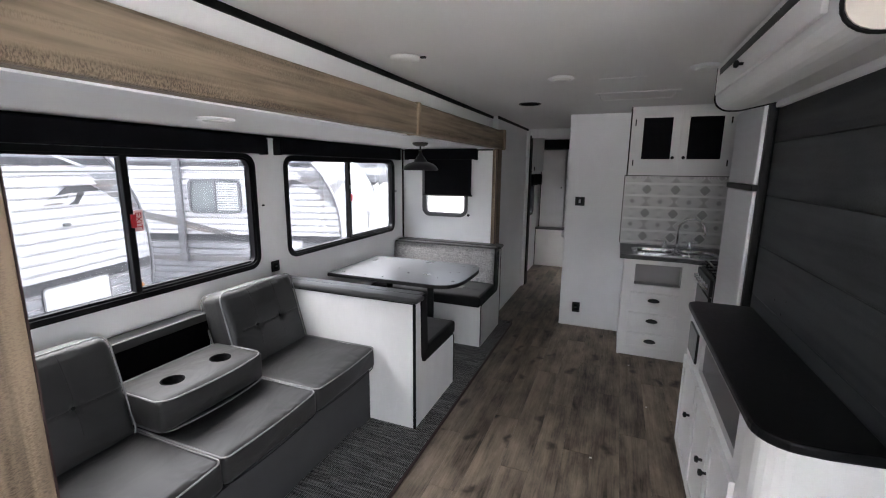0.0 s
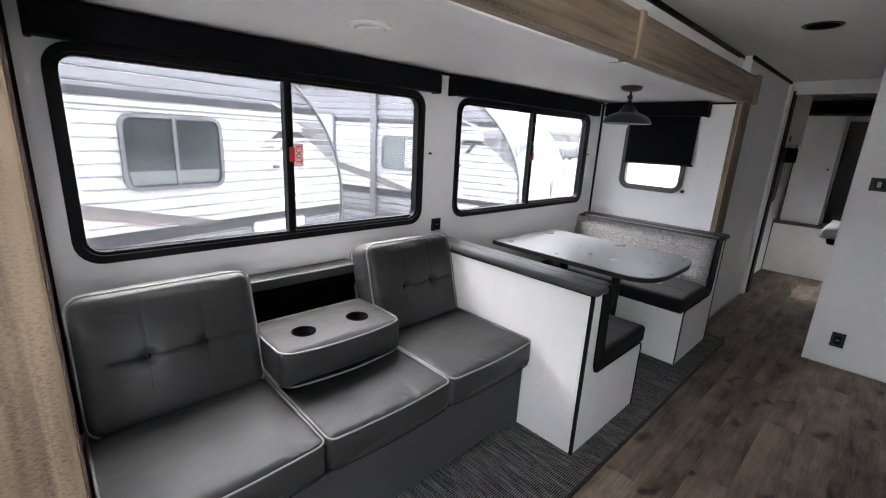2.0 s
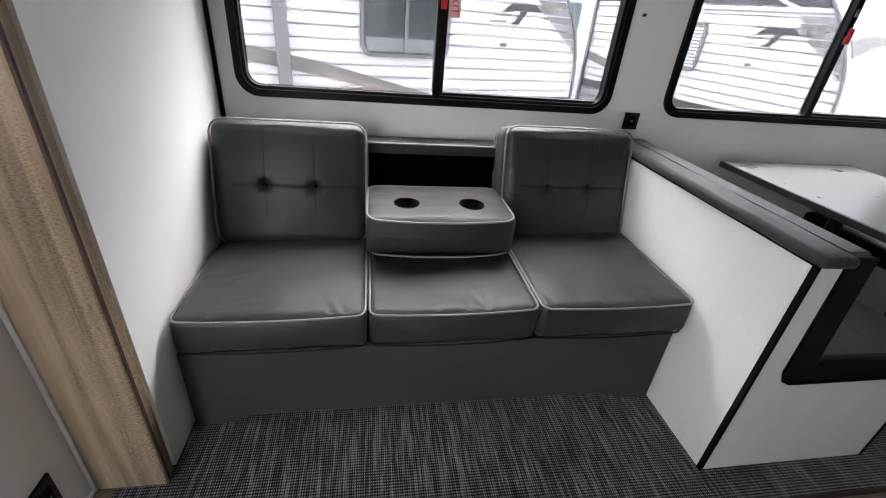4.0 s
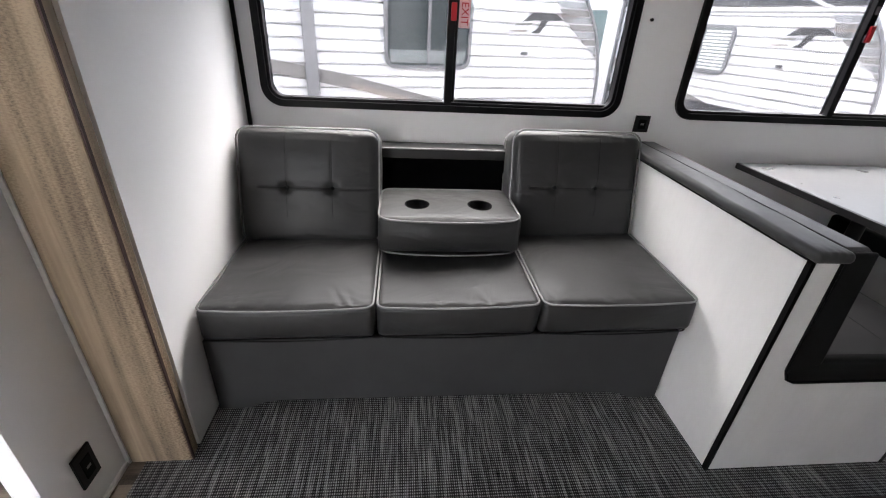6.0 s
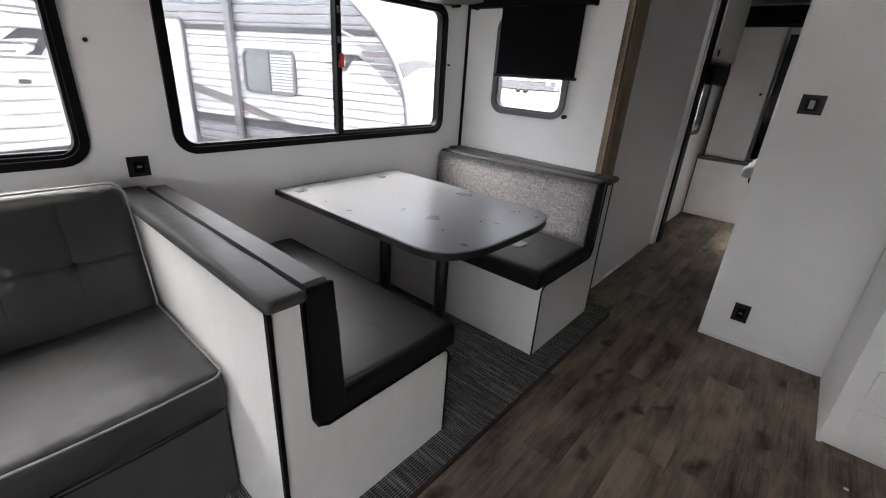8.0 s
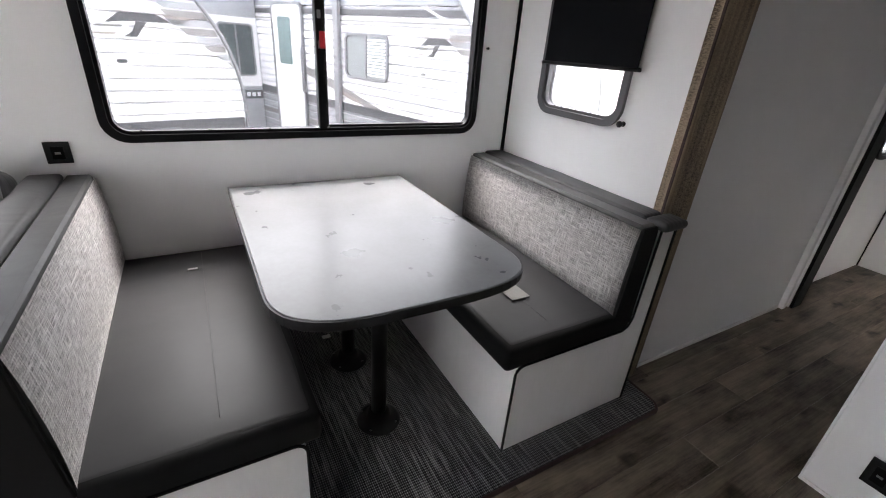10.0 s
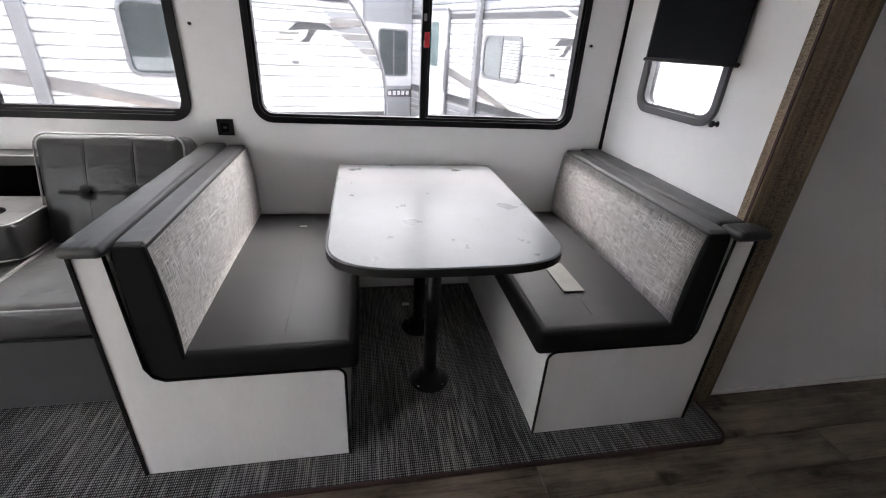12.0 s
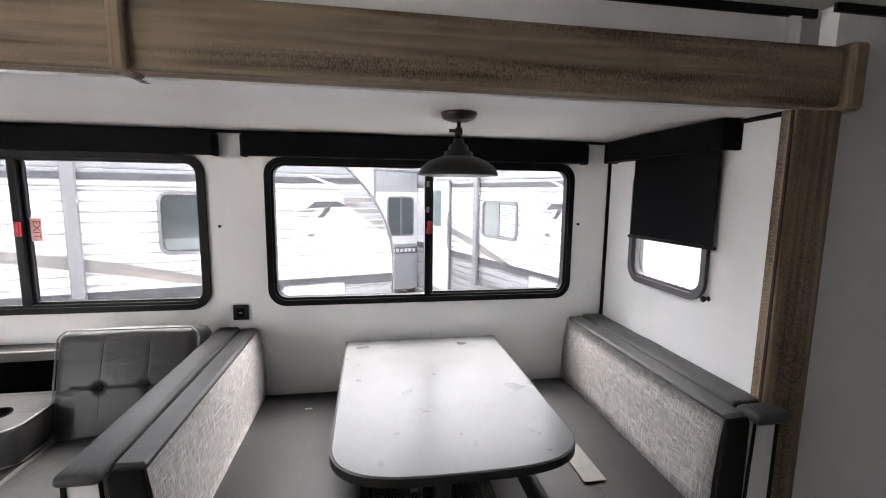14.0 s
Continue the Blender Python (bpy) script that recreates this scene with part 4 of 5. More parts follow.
ax0, ax1, ay0, ay1 = -1.66, -1.335, 3.938, 4.49
arm_mid = rbox((ax0, ay0, 0.5), (ax1, ay1, 0.647), 0.02, 12, (0.032, 0.004, 0.006), lump=0.003, seed=7)
arm_mid = bored(arm_mid, [(-1.465, 4.088), (-1.465, 4.341)], 0.047, 0.55, 0.7)
arm = part("folded_back", arm_mid, M_VINYL, sofa, "folded-down middle back used as an armrest tray")


def bow_front(p):
    f = 1 - ((p.y - (ay0 + ay1) / 2) / ((ay1 - ay0) / 2)) ** 2
    return p + Vector((0.031 * max(f, 0) if p.x > ax1 - 0.06 else 0, 0, 0))


for z in (0.643, 0.505):
    part("piping", piping_loop("z", z, ax0 + 0.002, ay0 + 0.002, ax1 - 0.001, ay1 - 0.002, 0.05, bow=bow_front), M_PIPING, arm, "pale grey piping")
for y in (4.088, 4.341):
    part("cup_holder", lathe((-1.465, y, 0.651), [(0.0, -0.085), (0.04, -0.085), (0.044, 0.001), (0.046, 0.0028), (0.0495, 0.002), (0.0505, -0.006)], 32, cap=False), M_BLACKCLOTH, arm, "black plastic cup holder")


# ---- dinette ----
def bench(name, mirror, label):
    """A booth bench; v(y) turns the distance from its outer side into a place along the room."""
    base_y = 5.05 if not mirror else 7.045
    s = 1 if not mirror else -1

    def Y(d):
        return base_y + s * d
    b = thing(name, (-1.3, Y(0.3), 0.012), label, "dinette bench", "dinette benches")
    z0 = 0.012
    prof = [(Y(0), z0), (Y(0.655), z0), (Y(0.655), 0.37)]
    prof += [(Y(0.655 - 0.035 + 0.035 * math.cos(radians(a))), 0.37 + 0.035 * math.sin(radians(a))) for a in range(15, 91, 15)]
    prof += [(Y(0.14), 0.405), (Y(0.11), 0.42), (Y(0.094), 0.455), (Y(0.083), 0.82), (Y(0), 0.82)]
    part("end_panel", slab("x", X_FRONT - 0.02, X_FRONT, prof), M_PANEL, b, "white laminate end panel")
    trim = [(X_FRONT + 0.001, y, z) for y, z in prof[1:-1]]
    part("end_trim", tube(trim, 0.005, n=6), M_TRIM, b, "black edge moulding")
    part("corner_trim", bbox((X_FRONT - 0.012, Y(-0.003), z0), (X_FRONT + 0.004, Y(0.008), 0.82)), M_TRIM, b, "black edge moulding")
    part("back_panel", bbox((X_BACK, Y(0), z0), (X_FRONT - 0.021, Y(0.03), 0.82)), M_PANEL, b, "white laminate back panel")
    part("seat_board", bbox((X_BACK, Y(0.032), 0.375), (X_FRONT - 0.021, Y(0.635), 0.39)), M_PANEL, b)
    part("front_board", bbox((X_BACK, Y(0.636), z0), (X_FRONT - 0.021, Y(0.653), 0.39)), M_PANEL, b, "white laminate front board")
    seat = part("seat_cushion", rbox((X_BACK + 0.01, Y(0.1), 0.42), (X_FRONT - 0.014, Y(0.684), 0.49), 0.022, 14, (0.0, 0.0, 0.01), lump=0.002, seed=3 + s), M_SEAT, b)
    part("boxing", rbox((X_BACK + 0.008, Y(0.098), 0.391), (X_FRONT - 0.001, Y(0.698), 0.487), 0.02, 4), M_VINYL_D, seat, "charcoal side band")
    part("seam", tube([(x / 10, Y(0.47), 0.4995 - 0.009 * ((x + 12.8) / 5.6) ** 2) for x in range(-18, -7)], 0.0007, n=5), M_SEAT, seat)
    # back cushion, wedge in section, with a tweed face
    wedge = [(Y(0.096), 0.47), (Y(0.198), 0.47), (Y(0.174), 0.838), (Y(0.166), 0.846), (Y(0.104), 0.846), (Y(0.096), 0.83)]
    back = part("back_cushion", slab("x", X_BACK + 0.01, X_FRONT - 0.01, wedge, 0.016), M_SEAT_LIT, b)
    ends = [(Y(0.096), 0.43), (Y(0.203), 0.47), (Y(0.178), 0.84), (Y(0.104), 0.842), (Y(0.096), 0.82)]
    part("end_gusset", slab("x", X_FRONT - 0.015, X_FRONT - 0.001, ends, 0.006), M_VINYL_D, back, "charcoal vinyl gusset")
    face = bmesh.new()
    q = [(Y(0.199), 0.485), (Y(0.176), 0.832)]
    nx = 14
    cols = []
    for i in range(nx + 1):
        x = X_BACK + 0.012 + (X_FRONT - 0.014 - X_BACK - 0.012) * i / nx
        col = []
        for j in range(7):
            f = j / 6
            bul = 0.008 * (1 - (2 * f - 1) ** 2) + 0.003
            col.append(face.verts.new((x, q[0][0] + (q[1][0] - q[0][0]) * f + s * bul, q[0][1] + (q[1][1] - q[0][1]) * f)))
        cols.append(col)
    for i in range(nx):
        for j in range(6):
            f = face.faces.new((cols[i][j], cols[i + 1][j], cols[i + 1][j + 1], cols[i][j + 1]))
            f.smooth = True
    bmesh.ops.solidify(face, geom=face.faces[:], thickness=0.006)
    bmesh.ops.recalc_face_normals(face, faces=face.faces[:])
    part("tweed_face", face, M_TWEED, back, "pale grey woven tweed face")
    def pad(x0, x1, d0, d1, seed):
        bm = rbox((x0, Y(d0), 0.82), (x1, Y(d1), 0.852), 0.015, 26, (0, 0, 0.005), lump=0.003, seed=seed)
        for v in bm.verts:
            if v.co.z > 0.835:
                pull = max(0.0, 1 - (x1 - v.co.x) / 0.09)
                v.co.z -= 0.0012 * pull * math.sin(140 * v.co.y + 25 * v.co.x) ** 2
        return bm
    cap = part("cap", pad(X_BACK + 0.002, X_FRONT + 0.022 if not mirror else -0.79, -0.012 if not mirror else -0.03, 0.09, 9), M_SEAT_LIT, b, "padded grey vinyl cap rail")
    if mirror:
        part("cap_end", pad(-0.789, X_FRONT + 0.02, -0.042, 0.09, 11), M_SEAT_LIT, cap)
    part("cap_tack_strip", bbox((X_BACK, Y(-0.003), 0.814), (X_FRONT + 0.004, Y(0.006), 0.8195)), M_TRIM, b, "black edge moulding")
    return b


bench("dinette_bench", False, "white dinette bench with dark vinyl seat beside the sofa")
bench("dinette_bench", True, "white dinette bench with dark vinyl seat by the small window")
# Thin pale slab paints the patch of reflected light on the seat.
tag = tagged(part("glare_patch", bbox((-1.17, 6.53, 0.5025), (-0.945, 6.615, 0.5035)), M_GLARE), "pale patch painted as reflected light on the dinette seat", "film strip")

tagged(part("paper_scrap", bbox((-1.632, 5.468, 0.5005), (-1.62, 5.502, 0.5025)), M_CUBBY), "small pale scrap lying on the dark bench seat", "scrap", "scraps on the floor")

table = thing("dinette_table", (-1.25, 6.065, 0.012), "grey stone-look dinette table with black edge on two black posts", "table")
tp = [(-1.79, 5.66), (-1.79, 6.42)]
for i in range(0, 25):
    a = radians(90 - 180 * i / 24)
    ca, sa = math.cos(a), math.sin(a)
    tp.append((-0.90 + 0.207 * abs(ca) ** 0.75, 6.04 + 0.38 * math.copysign(abs(sa) ** 0.55, sa)))
part("tabletop", slab("z", 0.738, 0.765, tp, 0.004), M_TABLE, table)
grow = [((x + 1.25) * 1.004 - 1.25, (y - 6.04) * 1.012 + 6.04) for x, y in tp]
part("edge_band", ring("z", 0.7365, 0.7625, grow, [((x + 1.25) * 0.985 - 1.25, (y - 6.04) * 0.97 + 6.04) for x, y in tp]), M_BLACK, table, "black edge moulding")
for x in (-1.05, -1.435):
    leg = part("pedestal", tube([(x, 6.035, 0.02), (x, 6.035, 0.72)], 0.029, n=20), M_BLACK, table, "black steel post")
    part("floor_flange", lathe((x, 6.035, 0.0125), [(0.085, 0), (0.085, 0.006), (0.07, 0.014), (0.045, 0.022), (0.04, 0.05), (0.031, 0.055)], 32), M_BLACK, leg)
    part("top_plate", bbox((x - 0.09, 5.945, 0.716), (x + 0.09, 6.125, 0.737), 0.004), M_BLACK, leg)
    for k in range(4):
        a = radians(45 + 90 * k)
        part("screw", lathe((x + 0.072 * math.cos(a), 6.035 + 0.072 * math.sin(a), 0.026), [(0.006, -0.002), (0.005, 0.002), (0, 0.003)], 8), M_CHROME, leg)


# ---- kitchen by the partition ----
KF = 6.78                                         # face of the sink cabinet
SX0, SX1 = 0.43, 0.97
sinkcab = thing("sink_cabinet", (0.7, 7.05, 0), "white kitchen base cabinet with three drawers and an open cubby", "cabinet")
part("toe_board", bbox((SX0 + 0.01, KF + 0.012, 0.0), (1.5, KF + 0.03, 0.05)), M_CAB, sinkcab)
part("side_panel", bbox((SX0, KF, 0.0), (SX0 + 0.016, Y_KIT - 0.008, 0.868)), M_CAB, sinkcab)
face = wall_slab("y", KF, KF + 0.018, SX0 + 0.016, 0.03, SX1 + 0.06, 0.868, [(0.52, 0.645, 0.872, 0.822)])
part("face_frame", face, M_CAB, sinkcab)
cub = bmesh.new()
box(cub, (0.5, KF + 0.018, 0.63), (0.9, KF + 0.2, 0.644))
box(cub, (0.5, KF + 0.018, 0.823), (0.9, KF + 0.2, 0.837))
box(cub, (0.505, KF + 0.018, 0.644), (0.519, KF + 0.2, 0.823))
box(cub, (0.873, KF + 0.018, 0.644), (0.887, KF + 0.2, 0.823))
box(cub, (0.519, KF + 0.12, 0.644), (0.873, KF + 0.13, 0.823))
part("cubby", cub, M_CUBBY, sinkcab, "open cubby with grey inner faces")
for z0, z1 in ((0.445, 0.58), (0.265, 0.4), (0.08, 0.22)):
    d = part("drawer_front", bbox((0.495, KF - 0.018, z0), (0.865, KF - 0.001, z1), 0.004), M_CAB, sinkcab)
    part("drawer_bead", ring("y", KF - 0.021, KF - 0.018, arc_rect(0.51, z0 + 0.015, 0.85, z1 - 0.015, 0.004, 2), arc_rect(0.52, z0 + 0.025, 0.84, z1 - 0.025, 0.003, 2)), M_CAB, d)
    zc = (z0 + z1) / 2
    pull = lathe((0, 0, 0), [(0.0, -0.026), (0.45, -0.024), (0.8, -0.017), (1.0, -0.004), (1.0, 0.0)], 24, "y")
    for v in pull.verts:
        v.co = Vector((0.682 + v.co.x * 0.047, KF - 0.0185 + v.co.y, zc + v.co.z * (0.024 if v.co.z > 0 else 0.012)))
    part("cup_pull", pull, M_BLACK, d, "black cup pull")

# stove bay next to it
stove = thing("stove", (1.25, 6.44, 0), "black glass-front gas stove with chrome knobs", "stove")
part("body", bbox((0.99, 6.19, 0.18), (1.54, 6.70, 0.875), 0.006), M_BLACK, stove)
part("oven_door", bbox((0.968, 6.215, 0.40), (0.989, 6.68, 0.73), 0.005), M_DARKGLASS, stove, "black glass oven door")
part("drawer_door", bbox((0.972, 6.215, 0.2), (0.989, 6.68, 0.385), 0.005), M_DARKGLASS, stove)
part("knob_strip", bbox((0.965, 6.2, 0.745), (0.989, 6.69, 0.86), 0.006), M_BLACK, stove, "black control strip")
for k in range(5):
    part("knob", lathe((0.965, 6.27 + 0.088 * k, 0.80), [(0.0, -0.034), (0.016, -0.032), (0.019, -0.01), (0.024, -0.004), (0.024, 0)], 18, "x"), M_CHROME, stove, "chrome knob")
part("cooktop", bbox((0.985, 6.19, 0.876), (1.54, 6.70, 0.886), 0.003), M_DARKGLASS, stove)
grate = bmesh.new()
for k in range(6):
    tube([(1.02 + 0.09 * k, 6.21, 0.915), (1.02 + 0.09 * k, 6.68, 0.915)], 0.006, bm=grate, n=6)
for k in range(5):
    tube([(1.0, 6.23 + 0.11 * k, 0.91), (1.52, 6.23 + 0.11 * k, 0.91)], 0.006, bm=grate, n=6)
for x in (1.02, 1.47):
    for y in (6.23, 6.67):
        tube([(x, y, 0.886), (x, y, 0.912)], 0.006, bm=grate, n=6)
part("grate", grate, M_BLACK, stove, "black wire burner grate")
part("base_panel", bbox((0.975, 6.19, 0.0), (1.0, 6.70, 0.175), 0.003), M_CAB, stove, "white panel under the oven")
filler = tagged(part("corner_filler", bbox((0.972, 6.705, 0.0), (1.0, KF - 0.001, 0.868), 0.003), M_CAB), "white corner filler panel beside the stove", "filler panel")

# worktop with inner curve, sink cut-out left to the bowls
wt = [(0.39, Y_KIT - 0.004), (0.39, 6.735), (0.86, 6.735), (0.90, 6.73), (0.93, 6.715), (0.945, 6.705), (1.57, 6.705), (1.57, Y_KIT - 0.004)]
worktop = thing("kitchen_worktop", (0.8, 7.0, 0.87), "dark grey laminate kitchen worktop with a black edge", "worktop")
part("top", slab("z", 0.875, 0.902, wt, 0.004), M_COUNTER_G, worktop)
part("edge", slab("z", 0.868, 0.8745, wt), M_BLACK, worktop, "black lower edge")
sink = thing("kitchen_sink", (0.82, 6.98, 0.903), "stainless steel double-bowl kitchen sink", "sink")
so = arc_rect(0.485, 6.79, 1.145, 7.14, 0.06)
part("rim", slab("z", 0.9025, 0.908, so), M_SINK, sink)
for x0, x1 in ((0.515, 0.805), (0.83, 1.12)):
    bowl = part("bowl", ring("z", 0.9085, 0.922, arc_rect(x0, 6.815, x1, 7.06, 0.05), arc_rect(x0 + 0.012, 6.827, x1 - 0.012, 7.048, 0.045)), M_SINK, sink, "polished bowl edge")
    # Flat dark plate at rim height stands in for the bowl's shaded depth.
    part("bowl_dark_plate", slab("z", 0.9085, 0.910, arc_rect(x0 + 0.014, 6.829, x1 - 0.014, 7.046, 0.043)), M_DARKGLASS, bowl)
faucet = thing("kitchen_faucet", (0.85, 7.12, 0.908), "chrome gooseneck kitchen tap with two lever handles", "faucet")
part("deck_plate", slab("z", 0.9085, 0.92, arc_rect(0.73, 7.085, 0.97, 7.135, 0.02), 0.003), M_CHROME, faucet)
neck = [(0.85, 7.11, 0.92), (0.85, 7.11, 1.06)]
neck += [(0.85 + 0.1 - 0.1 * math.cos(radians(a)), 7.11 - 0.03 * a / 190, 1.09 + 0.1 * math.sin(radians(a))) for a in range(0, 181, 15)]
neck += [(1.055, 7.08, 1.05)]
part("spout", tube(neck, 0.0085, n=12), M_CHROME, faucet)
part("spout_base", lathe((0.85, 7.11, 0.92), [(0.022, 0), (0.018, 0.02), (0.012, 0.045)], 20), M_CHROME, faucet)
for x in (0.755, 0.945):
    part("handle", lathe((x, 7.11, 0.92), [(0.025, 0), (0.021, 0.012), (0.016, 0.035), (0.011, 0.056), (0.013, 0.064), (0.0, 0.068)], 20), M_CHROME, faucet)
    part("lever", tube([(x, 7.11, 0.982), (x + (0.06 if x > 0.85 else -0.06), 7.1, 0.99)], 0.0065, n=10), M_CHROME, faucet)

# patterned backsplash
bs = thing("backsplash", (0.8, Y_KIT - 0.004, 0.905), "grey backsplash with a white geometric line pattern", "backsplash")
BX0, BX1, BZ0, BZ1 = 0.385, 1.575, 0.904, 1.545
part("panel", bbox((BX0, Y_KIT - 0.006, BZ0), (BX1, Y_KIT - 0.001, BZ1)), M_TILE, bs)
part("edge_left", bbox((BX0 - 0.006, Y_KIT - 0.008, BZ0), (BX0 - 0.0005, Y_KIT - 0.001, BZ1)), M_TRIM, bs, "black edge strip")
part("edge_top", bbox((BX0 - 0.006, Y_KIT - 0.008, BZ1 + 0.0005), (BX1, Y_KIT - 0.001, BZ1 + 0.008)), M_TRIM, bs, "black edge strip")
lines_bm = bmesh.new()


def line(u0, v0, u1, v1, w=0.0095):
    """A raised white line on the backsplash, clipped to the panel."""
    t0, t1 = 0.0, 1.0
    for a, d, lo, hi in ((u0, u1 - u0, BX0 + 0.002, BX1 - 0.002), (v0, v1 - v0, BZ0 + 0.002, BZ1 - 0.002)):
        if abs(d) < 1e-9:
            if not lo <= a <= hi:
                return
            continue
        ta, tb = sorted(((lo - a) / d, (hi - a) / d))
        t0, t1 = max(t0, ta), min(t1, tb)
    if t1 - t0 < 1e-4:
        return
    a, b = (u0 + (u1 - u0) * t0, v0 + (v1 - v0) * t0), (u0 + (u1 - u0) * t1, v0 + (v1 - v0) * t1)
    d = Vector((b[0] - a[0], b[1] - a[1])).normalized() * w / 2
    q = [(a[0] - d.y, a[1] + d.x), (b[0] - d.y, b[1] + d.x), (b[0] + d.y, b[1] - d.x), (a[0] + d.y, a[1] - d.x)]
    y0, y1 = Y_KIT - 0.0085, Y_KIT - 0.006
    A = [lines_bm.verts.new((u, y0, v)) for u, v in q]
    B = [lines_bm.verts.new((u, y1, v)) for u, v in q]
    lines_bm.faces.new(A)
    for i in range(4):
        lines_bm.faces.new((A[(i + 1) % 4], A[i], B[i], B[(i + 1) % 4]))


CW, CH = 0.236, 0.11
M_DIAMOND = mat("mid_grey_diamond", (0.34, 0.333, 0.328), 0.35, var=0.05)
for j in range(-1, 7):
    zc = BZ1 - 0.122 - (j - 1) * CH
    solid = j % 2 == 1
    line(BX0, zc + CH / 2 + 0.004, BX1, zc + CH / 2 + 0.004)
    line(BX0, zc + CH / 2 - 0.007, BX1, zc + CH / 2 - 0.007)
    for i in range(-1, 7):
        xc = BX0 + (0.197 if solid else 0.079) + i * CW
        core = 0.046 if solid else 0.027
        for s in ((0.056, 0.08, 0.104, 0.128) if solid else (0.034, 0.058, 0.082, 0.106)):
            d = min(s, CH / 2)
            for sx in (-1, 1):
                for sz in (-1, 1):
                    line(xc + sx * s, zc, xc + sx * (s - d), zc + sz * d)
        if BX0 + 0.05 < xc < BX1 - 0.05 and BZ0 + 0.05 < zc < BZ1 - 0.05:
            part("diamond", slab("y", Y_KIT - 0.0072, Y_KIT - 0.006, [(xc - core, zc), (xc, zc - core), (xc + core, zc), (xc, zc + core)]), M_DIAMOND, bs)
bmesh.ops.recalc_face_normals(lines_bm, faces=lines_bm.faces[:])
part("line_pattern", lines_bm, M_TILELINE, bs, "white geometric lines")

# wall cabinet with dark door panels
uc = thing("wall_cabinet", (0.78, 7.15, 1.553), "white wall cabinet with two black-panelled doors above the sink", "cabinet")
UF = 6.955
part("body", bbox((0.40, UF, 1.556), (1.575, Y_KIT - 0.001, Z_CEIL - 0.002)), M_CAB, uc)
part("side_trim", bbox((0.388, UF - 0.003, 1.556), (0.399, UF + 0.012, Z_CEIL - 0.004)), M_TRIM, uc, "black edge moulding")
for x0, x1, knob_x in ((0.435, 0.752, 0.722), (0.772, 1.11, 0.802)):
    d = part("door", ring("y", UF - 0.02, UF - 0.001, [(x0, 1.59), (x1, 1.59), (x1, 2.095), (x0, 2.095)], [(x0 + 0.055, 1.69), (x1 - 0.045, 1.69), (x1 - 0.045, 2.025), (x0 + 0.055, 2.025)]), M_CAB, uc)
    part("door_panel", bbox((x0 + 0.05, UF - 0.012, 1.685), (x1 - 0.04, UF - 0.006, 2.03)), M_VALANCE, d, "matt black door panel")
    part("door_knob", lathe((knob_x, UF - 0.02, 1.702), [(0.0, -0.03), (0.012, -0.027), (0.013, -0.018), (0.006, -0.012), (0.006, 0)], 16, "y"), M_BLACK, d)
    hx = x0 - 0.01 if knob_x > (x0 + x1) / 2 else x1 + 0.002
    for z in (1.66, 1.99):
        part("hinge", bbox((hx, UF - 0.022, z - 0.025), (hx + 0.009, UF - 0.002, z + 0.025), 0.002), M_BLACK, d)

# fridge between stove and dark partition
fr = thing("fridge", (1.3, 5.9, 0), "brushed stainless two-door fridge with a black gap between the doors", "fridge")
part("body", bbox((1.035, 5.6, 0.02), (1.56, 6.18, 1.96), 0.004), M_BLACK, fr)
part("lower_door", bbox((0.99, 5.605, 0.05), (1.034, 6.175, 1.495), 0.008), M_STEEL, fr)
part("upper_door", bbox((0.99, 5.605, 1.53), (1.034, 6.175, 1.95), 0.008), M_STEEL, fr)
part("handle_gap", bbox((0.982, 5.6, 1.497), (1.03, 6.178, 1.528), 0.004), M_BLACK, fr, "black handle recess")
part("feet", bbox((1.08, 5.65, 0.0), (1.5, 6.12, 0.019)), M_BLACK, fr)
struct("trim_fridge_side", bbox((1.005, 5.565, 0.0), (1.034, 5.597, Z_CEIL), 0.003), M_BLACK, "black upright strip in the gap beside the fridge", "trim")
struct("bulkhead_fridge", bbox((1.03, 5.6, 1.965), (1.57, 6.18, Z_CEIL)), M_CAB, "white panel above the fridge", "wall")

# ---- entertainment side: dark plank partition, counter, cabinets ----
XD = 1.04
planks_wall = struct("wall_dark_partition", bbox((XD + 0.014, 3.7, 0), (XD + 0.05, 5.555, Z_CEIL)), M_DARKPLANK, "charcoal wood plank partition behind the counter", "wall")
for k in range(7):
    part("plank", bbox((XD, 3.7, 0.18 + 0.26 * k + 0.0015), (XD + 0.013, 5.555, 0.18 + 0.26 * (k + 1) - 0.0015), 0.002, 1), M_DARKPLANK, planks_wall)
struct("wall_dark_return", bbox((XD + 0.05, 5.52, 0), (X_RIGHT, 5.555, Z_CEIL)), M_CAB, "white return panel beside the fridge", "wall")
struct("wall_entry_return", bbox((XD + 0.05, 3.7, 0), (X_RIGHT, 3.735, Z_CEIL)), M_CAB, "white return panel by the entry", "wall")
for y, z in ((5.22, 1.02), (5.08, 1.05), (5.12, 0.98), (4.98, 0.96)):
    part("screw_hole", lathe((XD, y, z), [(0.0, -0.0015), (0.005, -0.001), (0.006, 0)], 10, "x"), M_BLACK, planks_wall)
CX = 0.735
ctop = [(XD - 0.002, 4.19), (CX + 0.16, 4.17)]
ctop += [(CX + 0.1 - 0.1 * math.sin(radians(a)), 4.27 - 0.1 * math.cos(radians(a))) for a in range(0, 91, 15)]
ctop += [(CX, 5.42)] + [(CX + 0.06 - 0.06 * math.cos(radians(a)), 5.44 + 0.06 * math.sin(radians(a))) for a in range(15, 91, 15)] + [(XD - 0.002, 5.5)]
mc = thing("media_cabinet", (0.9, 4.85, 0), "white media cabinet with two doors, an open shelf and black counter", "cabinet")
part("counter", slab("z", 0.868, 0.9, ctop, 0.008), M_COUNTER, mc, "black laminate counter with rounded corners")
